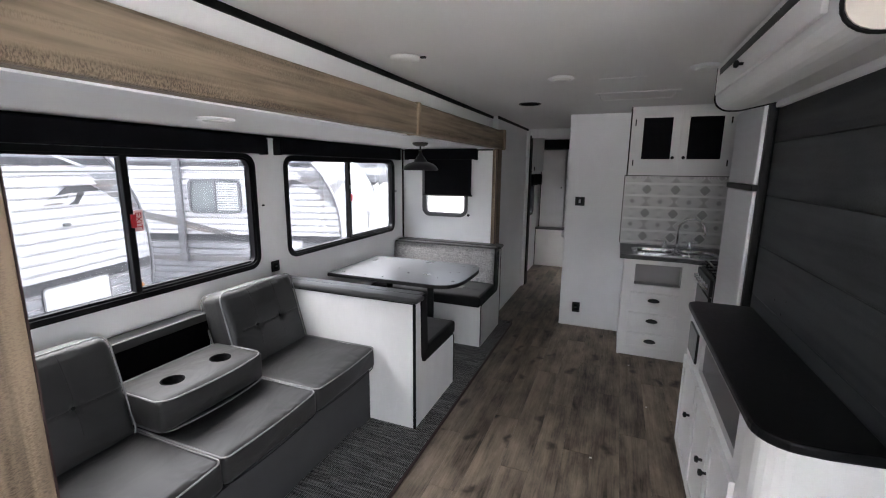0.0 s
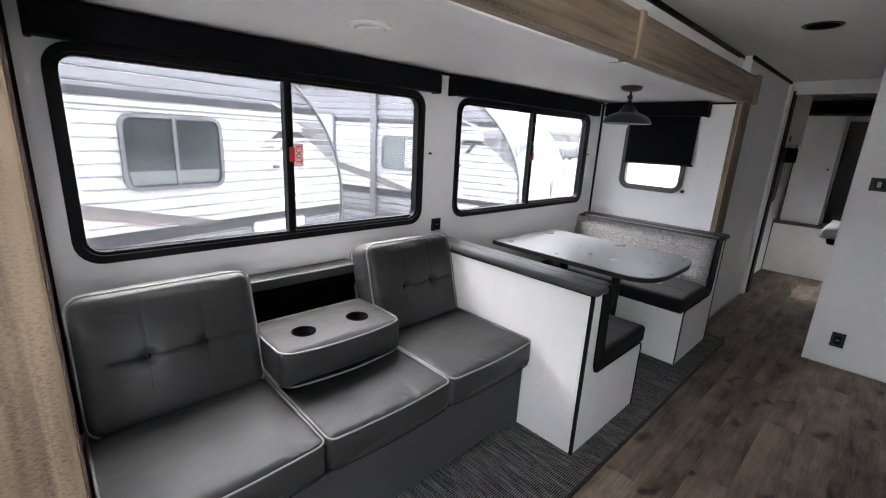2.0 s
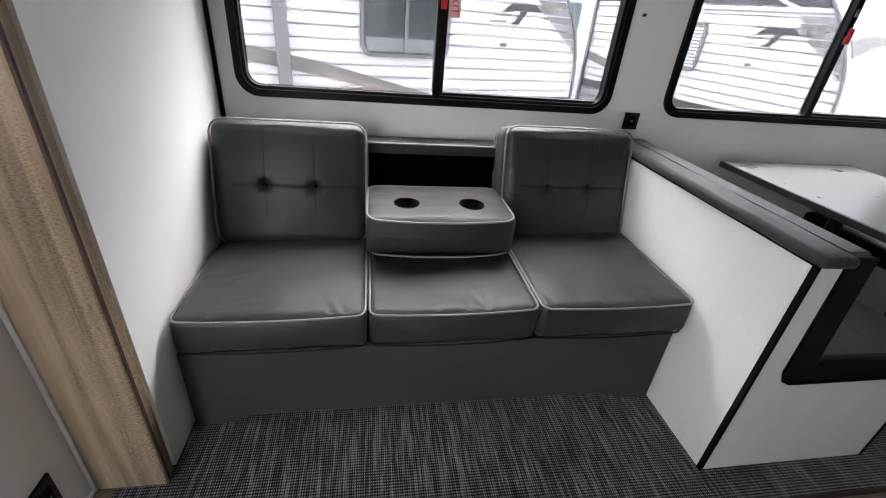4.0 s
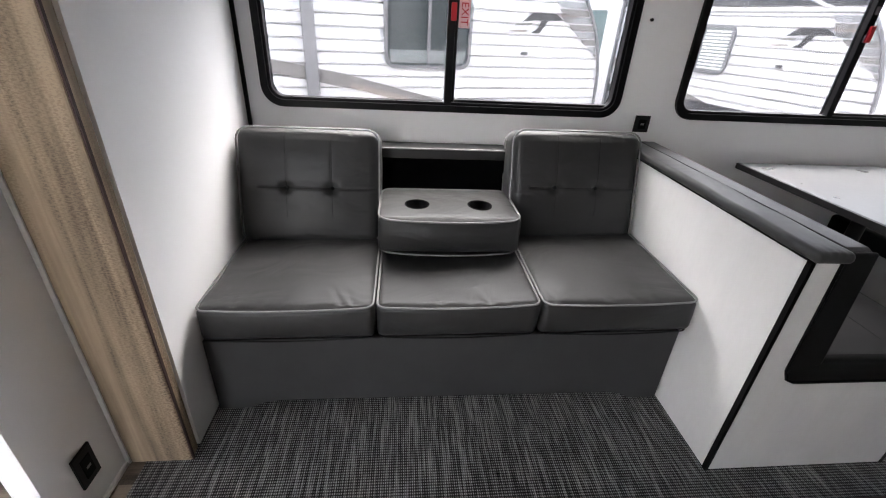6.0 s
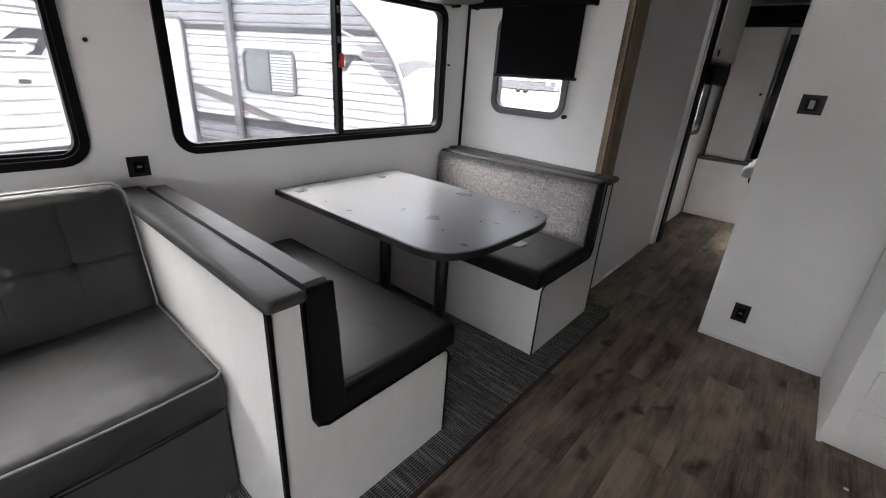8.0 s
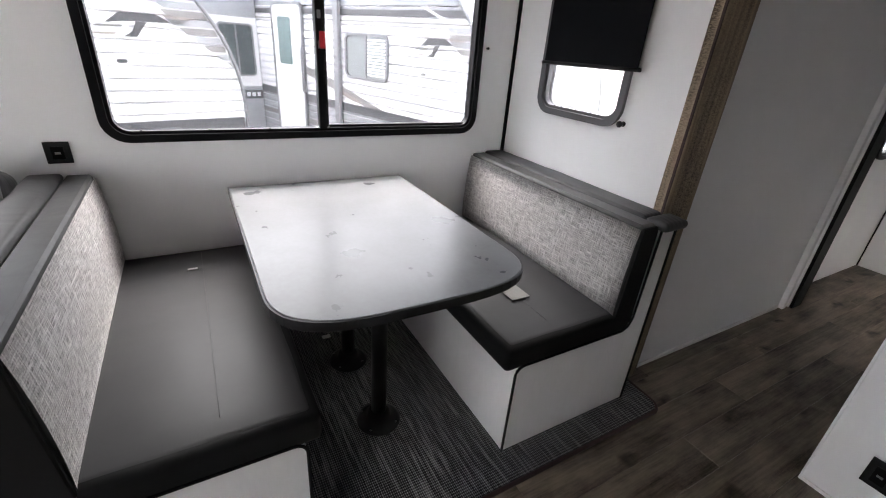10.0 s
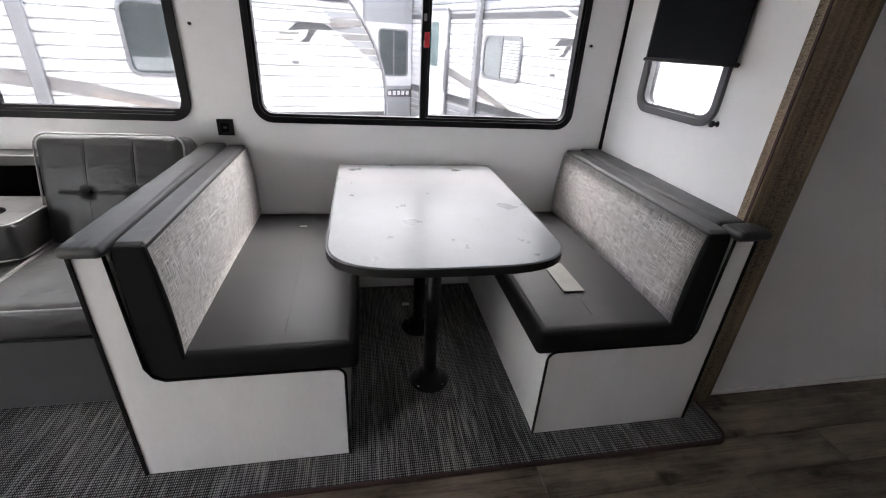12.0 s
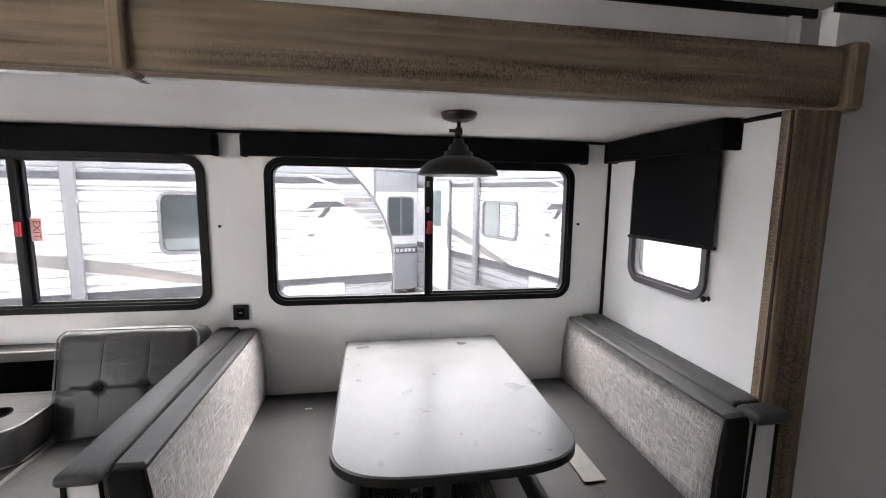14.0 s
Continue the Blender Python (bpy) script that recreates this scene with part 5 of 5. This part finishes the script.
part("carcass_end", bbox((CX + 0.03, 5.44, 0.08), (XD - 0.004, 5.458, 0.866), 0.002), M_CAB, mc)
endc = [(CX + 0.02, 4.34), (CX + 0.022, 4.315)] + [(CX + 0.1 - 0.078 * math.sin(radians(a)), 4.29 - 0.09 * math.cos(radians(a))) for a in range(75, -1, -15)] + [(XD - 0.004, 4.2), (XD - 0.004, 4.215), (CX + 0.1, 4.215), (CX + 0.05, 4.25), (CX + 0.037, 4.3), (CX + 0.035, 4.34)]
part("rounded_end", slab("z", 0.0, 0.867, endc), M_CAB, mc, "rounded white end panel")
part("face_frame", wall_slab("x", CX + 0.02, CX + 0.036, 4.341, 0.1, 5.44, 0.866, [(4.42, 0.665, 5.1, 0.835)]), M_CAB, mc)
shelf = bmesh.new()
box(shelf, (CX + 0.037, 4.40, 0.64), (XD - 0.03, 5.13, 0.66))
box(shelf, (CX + 0.037, 4.40, 0.84), (XD - 0.03, 5.13, 0.86))
box(shelf, (XD - 0.029, 4.40, 0.64), (XD - 0.02, 5.13, 0.86))
box(shelf, (CX + 0.037, 5.105, 0.661), (XD - 0.03, 5.12, 0.839))
part("open_shelf", shelf, M_CUBBY, mc, "open shelf with grey inner faces")
part("toe_kick", bbox((CX + 0.06, 4.36, 0.0), (CX + 0.075, 5.44, 0.1)), M_BLACK, mc, "black recessed toe kick")
for y0, y1, ky in ((4.36, 4.68, 4.645), (4.69, 5.02, 4.73), (5.03, 5.41, 5.08)):
    d = part("door", ring("x", CX + 0.002, CX + 0.019, [(y0, 0.115), (y1, 0.115), (y1, 0.62), (y0, 0.62)], [(y0 + 0.05, 0.165), (y1 - 0.05, 0.165), (y1 - 0.05, 0.57), (y0 + 0.05, 0.57)]), M_CAB, mc)
    part("door_panel", bbox((CX + 0.008, y0 + 0.045, 0.16), (CX + 0.014, y1 - 0.045, 0.575)), M_CAB, d)
    part("door_knob", lathe((CX + 0.002, ky, 0.44), [(0.0, -0.03), (0.012, -0.027), (0.014, -0.018), (0.006, -0.012), (0.006, 0)], 16, "x"), M_BLACK, d)
ctl = part("control_panel", bbox((CX + 0.008, 5.16, 0.67), (CX + 0.019, 5.38, 0.82), 0.003), M_DARKGLASS, mc, "black glass control panel")

oc = thing("overhead_cabinet", (0.9, 4.8, 1.93), "white overhead cabinet with a rounded lower edge above the counter", "cabinet")
OX = 0.755
prof = [(XD - 0.003, 1.938), (OX + 0.11, 1.9)] + [(OX + 0.07 - 0.07 * math.sin(radians(a)), 1.96 - 0.06 * math.cos(radians(a))) for a in range(0, 91, 15)] + [(OX, Z_CEIL - 0.002), (XD - 0.003, Z_CEIL - 0.002)]
part("body", slab("y", 4.16, 5.50, prof), M_CAB, oc)
part("end_panel_front", slab("y", 4.135, 4.158, prof), M_BEIGE, oc, "cream end panel")
for yy in (4.147, 5.512):
    part("edge_trim", tube([(x, yy, z) for x, z in prof[:-1]], 0.007, n=6), M_TRIM, oc, "black edge moulding")
part("end_panel_back", slab("y", 5.501, 5.518, prof), M_CAB, oc)
part("flap_door", bbox((OX - 0.016, 4.22, 1.965), (OX - 0.001, 5.44, 2.1), 0.003), M_CAB, oc)
part("dark_strip", bbox((OX - 0.019, 4.24, 2.045), (OX - 0.0165, 5.36, 2.075)), M_BLACK, oc, "dark strip along the flap")
part("door_knob", lathe((OX - 0.016, 4.925, 2.005), [(0.0, -0.034), (0.013, -0.03), (0.015, -0.02), (0.006, -0.013), (0.006, 0)], 16, "x"), M_BLACK, oc)
part("wall_cleat", bbox((XD - 0.03, 4.2, 1.905), (XD - 0.004, 5.5, 1.932), 0.003), M_CAB, oc)


# ---- passage and rear bedroom ----
struct("door_frame_left", bbox((X_SIDE + 0.001, 8.735, 0), (-0.80, 8.759, Z_CEIL - 0.002), 0.003), M_WALL, "grey-white door frame", "door frame")
struct("trim_door_edge", bbox((-0.80, 8.74, 0), (-0.782, 8.86, 2.034)), M_TRIM, "black edge on the door frame", "trim")
struct("trim_door_head", bbox((-0.781, 8.75, 2.0), (-0.15, 8.759, 2.034)), M_WALL, "white strip at the head of the doorway", "trim")
wardrobe = thing("bedroom_wardrobe", (-0.62, 10.25, 0.62), "tall plain white wardrobe at the bedroom end", "wardrobe")
part("door", bbox((-0.86, 10.16, 0.645), (-0.48, 10.2, 1.9), 0.004), M_CAB, wardrobe)
part("side_edge", bbox((-0.875, 10.165, 0.645), (-0.862, 10.2, 1.9)), M_TRIM, wardrobe, "black edge")
part("door_knob", lathe((-0.53, 10.16, 1.3), [(0.0, -0.025), (0.012, -0.02), (0.006, -0.01), (0.006, 0)], 12, "y"), M_BLACK, wardrobe)
part("carcass", bbox((-0.86, 10.201, 0.645), (-0.48, Y_END - 0.002, 1.9)), M_CAB, wardrobe)
bench_b = thing("bedroom_chest", (-0.6, 10.2, 0), "low white chest with a grey top at the bedroom end", "chest")
part("front", bbox((-0.90, 10.08, 0.0), (-0.2, 10.1, 0.61), 0.003), M_CAB, bench_b)
part("top", bbox((-0.915, 10.07, 0.611), (-0.2, Y_END - 0.002, 0.64), 0.004), M_COUNTER_G, bench_b)
part("corner_edge", bbox((-0.915, 10.078, 0.0), (-0.902, 10.1, 0.61)), M_TRIM, bench_b, "black edge")
bv = valance((X_SIDE - 0.018, 9.26, 1.36), (X_SIDE + 0.07, 9.95, 1.52), "black valance above the bedroom window")
shelf_b = thing("bedroom_overhead_shelf", (-0.85, 9.5, 1.6), "white overhead bedroom cabinet with a black pull", "cabinet")
part("body", bbox((X_SIDE - 0.018, 9.0, 1.56), (-0.80, 9.92, Z_CEIL - 0.03), 0.004), M_CAB, shelf_b)
part("pull", bbox((-0.799, 9.1, 1.575), (-0.79, 9.14, 1.63), 0.003), M_BLACK, shelf_b)
dark_shelf = thing("bedroom_dark_shelf", (-0.5, 10.2, 1.92), "black shelf above the wardrobe", "shelf")
part("board", bbox((-0.86, 10.02, 1.915), (-0.05, Y_END - 0.002, 2.06), 0.004), M_VALANCE, dark_shelf)
mirror = thing("bedroom_mirror", (-0.36, 10.2, 0.68), "tall dark mirror beside the wardrobe", "mirror")
part("glass", bbox((-0.46, 10.3, 0.66), (-0.2, Y_END - 0.002, 1.85), 0.003), M_DARKGLASS, mirror)
bed = thing("bed", (0.3, 9.6, 0), "bed with a dark mattress and a rumpled white sheet", "bed")
part("mattress", rbox((-0.30, 9.0, 0.60), (1.0, 9.95, 0.70), 0.04, 6), M_VALANCE, bed)
part("sheet", rbox((-0.36, 8.98, 0.66), (1.02, 9.92, 0.755), 0.04, 14, (0, 0, 0.02), lump=0.03, seed=4), M_WHITECLOTH, bed, "rumpled white sheet")
part("base", bbox((-0.2, 9.05, 0.0), (0.95, 9.9, 0.595), 0.01), M_CAB, bed)


# ---- outside: ground and parked trailers ----
GZ = -0.75
tagged(part("ground", bbox((-400, -400, GZ - 0.2), (400, 400, GZ)), M_GROUND), "pale grey gravel lot", "ground", kind="structure")


def trailer(place, nose, tail, label, arm=None, door=None, slide=None, emblem=False):
    """A parked travel trailer: long side in the plane x = 0 of its own axes, nose towards +y, set down at the pose place."""
    depth, bot, top = 2.4, -0.3, 2.3
    t = thing("travel_trailer", (0, 0, 0), label, "trailer", "parked trailers")

    def edge(z):
        if z > 0.6:
            return nose - 0.85 * ((z - 0.6) / 1.44) ** 2.45
        return nose - 0.14 * ((0.6 - z) / 0.9) ** 1.6
    zs = [bot + (top - bot) * i / 28 for i in range(29)]
    outline = [(tail, bot)] + [(edge(z), z) for z in zs] + [(tail, top)]
    part("shell", slab("x", -depth, -0.004, outline), M_SIDING, t)
    z = bot + 0.02
    while z < top - 0.03:
        z1 = min(z + 0.0935, top - 0.005)
        c = (z + z1) / 2
        m_ = M_SIDING if 0.6 < c < 1.58 else M_SIDING_G
        bm = bmesh.new()
        ya, yb = edge(z) - 0.012, edge(z1) - 0.012
        xs = ((-0.003, z + 0.011), (0.018, z + 0.015), (0.022, z + 0.03), (0.019, z + 0.055), (0.008, z1))
        A = [bm.verts.new((d, tail + 0.05, zz)) for d, zz in xs]
        B = [bm.verts.new((d, ya + (yb - ya) * (zz - z) / (z1 - z), zz)) for d, zz in xs]
        for i in range(4):
            bm.faces.new((A[i], B[i], B[i + 1], A[i + 1]))
        bm.faces.new(A[::-1])
        bm.faces.new(B)
        part("siding_strip", bm, m_, t)
        z = z1
    part("nose_trim", tube([(0.03, edge(z) - 0.01, z) for z in zs], 0.016, n=6), M_EXTFRAME, t, "grey corner moulding along the nose")
    part("nose_trim", tube([(-depth - 0.005, edge(z) - 0.005, z) for z in zs], 0.016, n=6), M_EXTFRAME, t, "grey corner moulding along the nose")
    part("roof_edge", bbox((-depth, tail, top), (0.035, edge(top), top + 0.05), 0.01), M_EXTFRAME, t)

    def decal(pts, m_, name="decal", x=0.0235):
        part(name, slab("x", x, x + 0.003, pts), m_, t)

    def along(z0, z1, y0, m_):
        """A band from y0 to the nose between two heights, its end following the nose."""
        decal([(y0, z0)] + [(edge(z0 + (z1 - z0) * i / 4) - 0.035, z0 + (z1 - z0) * i / 4) for i in range(5)] + [(y0, z1)], m_, "band")
    n = nose
    along(1.60, 1.66, tail + 0.06, M_DECAL_G)
    along(1.535, 1.55, tail + 0.06, M_DECAL_T)
    along(0.51, 0.61, tail + 0.06, M_DECAL_G)
    along(0.22, 0.27, tail + 0.06, M_DECAL_T)
    # bird-like mark with trailing bars
    decal([(n - 0.96, 1.335), (n - 0.86, 1.412), (n - 0.62, 1.415), (n - 0.52, 1.36), (n - 0.70, 1.355), (n - 0.84, 1.35)], M_DECAL)
    decal([(n - 0.76, 1.352), (n - 0.69, 1.352), (n - 0.77, 1.245), (n - 0.86, 1.245), (n - 0.80, 1.28)], M_DECAL)
    decal([(n - 1.09, 1.25), (n - 0.91, 1.255), (n - 0.90, 1.27), (n - 1.07, 1.265)], M_DECAL_R)
    decal([(n - 1.04, 1.305), (n - 0.86, 1.31), (n - 0.85, 1.325), (n - 1.02, 1.32)], M_DECAL_T)
    decal([(n - 0.58, 1.42), (n - 0.36, 1.41), (n - 0.45, 1.345), (n - 0.5, 1.35)], M_DECAL_R)
    # sweep of stripes between the mark and the nose
    for k in range(8):
        za = 1.52 - 0.062 * k
        zb = za - 0.05
        y0 = n - 0.62 + 0.03 * k if k < 3 else n - 0.47 + 0.083 * (k - 3)
        decal([(y0, za), (edge(za) - 0.035, za), (edge(zb) - 0.035, zb), (y0 + 0.06, zb)], M_DECAL_T if k % 2 else M_SIDING_G, "stripe")
    decal([(n - 0.98, 1.69), (n - 0.92, 1.69), (n - 0.62, 1.585), (n - 0.70, 1.585)], M_SIDING, "stripe", 0.027)
    # long slanting decal amidships
    decal([(n - 3.5, 1.03), (n - 2.6, 0.87), (n - 1.75, 0.66), (n - 1.45, 0.585), (n - 1.75, 0.585), (n - 2.4, 0.72), (n - 3.5, 0.93)], M_DECAL_T)
    decal([(n - 2.55, 0.80), (n - 2.1, 0.695), (n - 1.9, 0.63), (n - 2.1, 0.645), (n - 2.55, 0.755)], M_DECAL_R, x=0.0275)
    part("lock", slab("x", 0.022, 0.036, arc_rect(n - 0.94, 1.055, n - 0.87, 1.085, 0.014)), M_DECAL, t, "small dark oval lock")
    hatch_ = part("storage_hatch", ring("x", 0.02, 0.034, arc_rect(n - 1.21, 0.2, n - 0.56, 0.55, 0.04), arc_rect(n - 1.195, 0.215, n - 0.575, 0.535, 0.03)), M_EXTFRAME, t)
    part("hatch_panel", slab("x", 0.027, 0.032, arc_rect(n - 1.195, 0.215, n - 0.575, 0.535, 0.03)), M_SIDING, hatch_)
    part("marker_light", slab("x", 0.02, 0.05, arc_rect(n - 0.26, 0.3, n - 0.17, 0.34, 0.015), 0.006), M_AMBER, t, "amber marker light")

    def pane_at(y0, y1, z0, z1, parent, blind=False):
        w = part("window", ring("x", 0.018, 0.048, arc_rect(y0, z0, y1, z1, 0.09), arc_rect(y0 + 0.028, z0 + 0.028, y1 - 0.028, z1 - 0.028, 0.07)), M_EXTFRAME, parent)
        part("pane", slab("x", 0.024, 0.03, arc_rect(y0 + 0.026, z0 + 0.026, y1 - 0.026, z1 - 0.026, 0.07)), M_EXTGLASS_P if blind else M_EXTGLASS, w, "tinted glass")
        ym = (y0 + y1) / 2
        part("mullion", bbox((0.03, ym - 0.014, z0 + 0.02), (0.042, ym + 0.014, z1 - 0.02)), M_EXTFRAME, w)
        part("pale_lower_shape", slab("x", 0.0302, 0.031, [(y0 + 0.06, z0 + 0.045), (y1 - 0.06, z0 + 0.045), (y1 - 0.04, z0 + 0.15), (y0 + 0.04, z0 + 0.15)]), M_EXTGLASS_P, w, "pale shape over the lower glass")
        if blind:
            k = z0 + 0.05
            while k < z1 - 0.05:
                part("blind_slat", bbox((0.0312, ym + 0.03, k), (0.034, y1 - 0.05, k + 0.022)), M_SIDING, w)
                k += 0.034
        return w
    pane_at(n - 2.25, n - 1.46, 0.92, 1.5 if not door else 1.42, t, bool(door))
    if arm is not None:
        a = part("awning_arm", bbox((0.03, arm - 0.05, 0.25), (0.085, arm + 0.05, 2.2), 0.01), M_GREYPOST, t, "grey folded awning arm")
        part("bracket", bbox((0.026, arm - 0.06, 0.2), (0.09, arm + 0.06, 0.32), 0.008), M_GREYPOST, a)
        part("awning_roll", tube([(0.11, tail + 0.6, 2.2), (0.11, min(arm + 0.1, edge(2.2)), 2.2)], 0.065, n=12), M_EXTFRAME, t, "rolled grey awning")
    if door:
        y0, y1 = door
        d = part("entry_door", slab("x", 0.03, 0.05, arc_rect(y0, -0.1, y1, 1.70, 0.07)), M_SIDING, t, "white entry door")
        part("door_frame", ring("x", 0.02, 0.058, arc_rect(y0 - 0.035, -0.135, y1 + 0.035, 1.735, 0.1), arc_rect(y0, -0.1, y1, 1.70, 0.07)), M_EXTFRAME, d)
        part("door_window", slab("x", 0.05, 0.057, arc_rect(y0 + 0.14, 0.96, y1 - 0.26, 1.56, 0.04)), M_TEALGLASS, d, "teal-tinted door glass")
        part("grab_handle", tube([(0.06, y1 + 0.08, 0.62), (0.11, y1 + 0.08, 0.65), (0.11, y1 + 0.08, 1.2), (0.06, y1 + 0.08, 1.23)], 0.014, n=8), M_EXTFRAME, d)
    if slide is not None:
        box_ = part("slide_out", bbox((0.024, slide - 2.6, -0.28), (0.86, slide, 1.88), 0.012), M_SIDING, t, "slide-out box with a small end window")
        y = slide
        part("wainscot", bbox((0.03, y + 0.0005, -0.27), (0.85, y + 0.006, 0.57)), M_SIDING_G, box_, "grey lower end panel")
        part("upper_panel", bbox((0.03, y + 0.0005, 1.52), (0.85, y + 0.006, 1.87)), M_SIDING_G, box_, "grey upper end panel")
        part("corner_post", bbox((0.83, y - 0.02, -0.28), (0.875, y + 0.02, 1.9), 0.006), M_EXTFRAME, box_)
        part("roof_lip", bbox((0.03, slide - 2.62, 1.881), (0.89, slide + 0.03, 1.93), 0.01), M_EXTFRAME, box_)
        part("frame", ring("y", y, y + 0.022, arc_rect(0.1, 0.72, 0.62, 1.44, 0.07), arc_rect(0.125, 0.745, 0.595, 1.415, 0.05)), M_EXTFRAME, box_)
        part("pane", slab("y", y + 0.006, y + 0.012, arc_rect(0.123, 0.743, 0.597, 1.417, 0.05)), M_EXTGLASS, box_, "tinted glass")
        part("mullion", bbox((0.345, y + 0.0125, 0.74), (0.37, y + 0.018, 1.42)), M_EXTFRAME, box_)
        band = part("name_band", bbox((0.03, y + 0.0065, 0.39), (0.85, y + 0.009, 0.51)), M_DECAL, box_, "dark name band with pale bars")
        for k in range(9):
            part("bar", bbox((0.07 + 0.082 * k, y + 0.0092, 0.42), (0.125 + 0.082 * k, y + 0.0105, 0.485)), M_SIDING, band)
    if emblem:
        def face_decal(pts, m_, name):
            bm = bmesh.new()
            P = [[bm.verts.new((x, edge(z) + o, z)) for x, z in pts] for o in (-0.01, 0.012)]
            bm.faces.new(P[1])
            for i in range(len(pts)):
                j = (i + 1) % len(pts)
                bm.faces.new((P[0][i], P[0][j], P[1][j], P[1][i]))
            bmesh.ops.recalc_face_normals(bm, faces=bm.faces[:])
            part(name, bm, m_, t)
        crownp = [(-1.62 + 0.15 * math.cos(radians(k)), 0.74 + 0.09 * math.sin(radians(k))) for k in range(0, 181, 20)]
        face_decal(crownp, M_DECAL_T, "emblem")
        face_decal([(-1.60, 0.745), (-1.57, 0.62), (-1.62, 0.48), (-1.655, 0.48), (-1.615, 0.62), (-1.64, 0.745)], M_DECAL_T, "emblem")
        face_decal([(-0.06, 1.36), (-0.55, 1.42), (-1.1, 1.4), (-1.1, 1.35), (-0.55, 1.33), (-0.06, 1.22)], M_DECAL_T, "stripe")
    for y in (nose - 3.6, nose - 4.5):
        w = part("wheel", lathe((-0.12, y, GZ + 0.36), [(0.0, -0.1), (0.2, -0.1), (0.34, -0.1), (0.36, -0.06), (0.36, 0.06), (0.34, 0.1), (0.22, 0.1), (0.2, 0.07), (0.0, 0.08)], 28, "x"), M_RUBBER, t)
        part("rim", lathe((-0.02, y, GZ + 0.36), [(0.19, -0.02), (0.19, 0.005), (0.06, 0.02), (0.0, 0.02)], 20, "x"), M_EXTFRAME, w)
    part("chassis", bbox((-depth + 0.3, tail + 0.2, bot - 0.14), (-0.3, nose + 0.7, bot - 0.02), 0.01), M_BLACK, t)
    part("jack", bbox((-depth / 2 - 0.05, nose + 0.45, GZ), (-depth / 2 + 0.05, nose + 0.55, 0.1), 0.01), M_BLACK, t)
    t.matrix_basis = place
    return t


M_DECAL_G = mat("mid_grey_band", (0.10, 0.10, 0.105), 0.4, var=0.08)
M_AMBER = mat("amber_lens", (0.75, 0.25, 0.05), 0.3, var=0.05)
M_TEALGLASS = mat("teal_door_glass", (0.17, 0.22, 0.22), 0.15, var=0.1, bump=0.0)
M_EXTGLASS_P = mat("pale_trailer_glass", (0.24, 0.26, 0.26), 0.2, var=0.15, scale=3, bump=0.0)
trailer(pose(-4.16, 4.7, 0, 0, 0, 14.5), 1.38, -6.2, "white ribbed-aluminium travel trailer with grey decals parked outside", arm=-1.48)
trailer(pose(-5.3, 7.41, 0, 0, 0, -72), 2.06, -5.5, "white travel trailer with an entry door and slide-out, parked beyond", arm=-0.33, door=(-1.9, -1.16), slide=-2.45, emblem=True)
trailer(pose(-29.5, 55.0, 0, 0, 0, -60), 3.0, -4.5, "distant white travel trailer across the lot")

# far fence behind the lot
fence = thing("wooden_fence", (-14, 12, GZ), "orange-brown slatted timber stack behind the trailers", "timber stack")
M_TIMBER = wood("orange_timber", (0.20, 0.08, 0.025), (0.42, 0.20, 0.075), "y", 0.6)
for k in range(34):
    part("slat", bbox((-14.0, 3.0, GZ + 0.02 + 0.15 * k), (-13.9, 14.0, GZ + 0.12 + 0.15 * k), 0.01, 1), M_TIMBER, fence)
for y in (3.5, 6.5, 10.0, 13.5):
    part("post", bbox((-14.15, y - 0.06, GZ), (-14.001, y + 0.06, GZ + 5.1), 0.01), M_TIMBER, fence)

# ---- floor planks ----
PW, PL = 0.152, 1.22
plank_mesh = mesh_of("plank", bbox((-PW / 2 + 0.0006, -PL / 2 + 0.0006, -0.004), (PW / 2 - 0.0006, PL / 2 - 0.0006, 0.0), 0.0008, 1), M_FLOOR)
rows_n = int((X_RIGHT - X_SIDE) / PW) + 1
for i in range(rows_n):
    off = (i * 0.47) % PL
    y = Y_FRONT - off + PL / 2
    while y - PL / 2 < Y_END:
        pk = new("plank", plank_mesh)
        pk.location = (X_SIDE - 0.02 + PW * (i + 0.5), y, 0.0)
        pk.parent = floor
        y += PL
tagged(part("paper_scrap", bbox((-1.655, 5.97, 0.0122), (-1.63, 6.01, 0.0142)), M_LENS), "white paper scrap on the woven mat under the table", "scrap", "scraps on the floor")
for x, y in ((0.52, 6.55), (0.62, 5.9), (0.3, 5.2)):
    tagged(part("paper_scrap", bbox((x, y, 0.0005), (x + 0.014, y + 0.01, 0.0025)), M_LENS), "tiny white scrap lying on the plank floor", "scrap", "scraps on the floor")
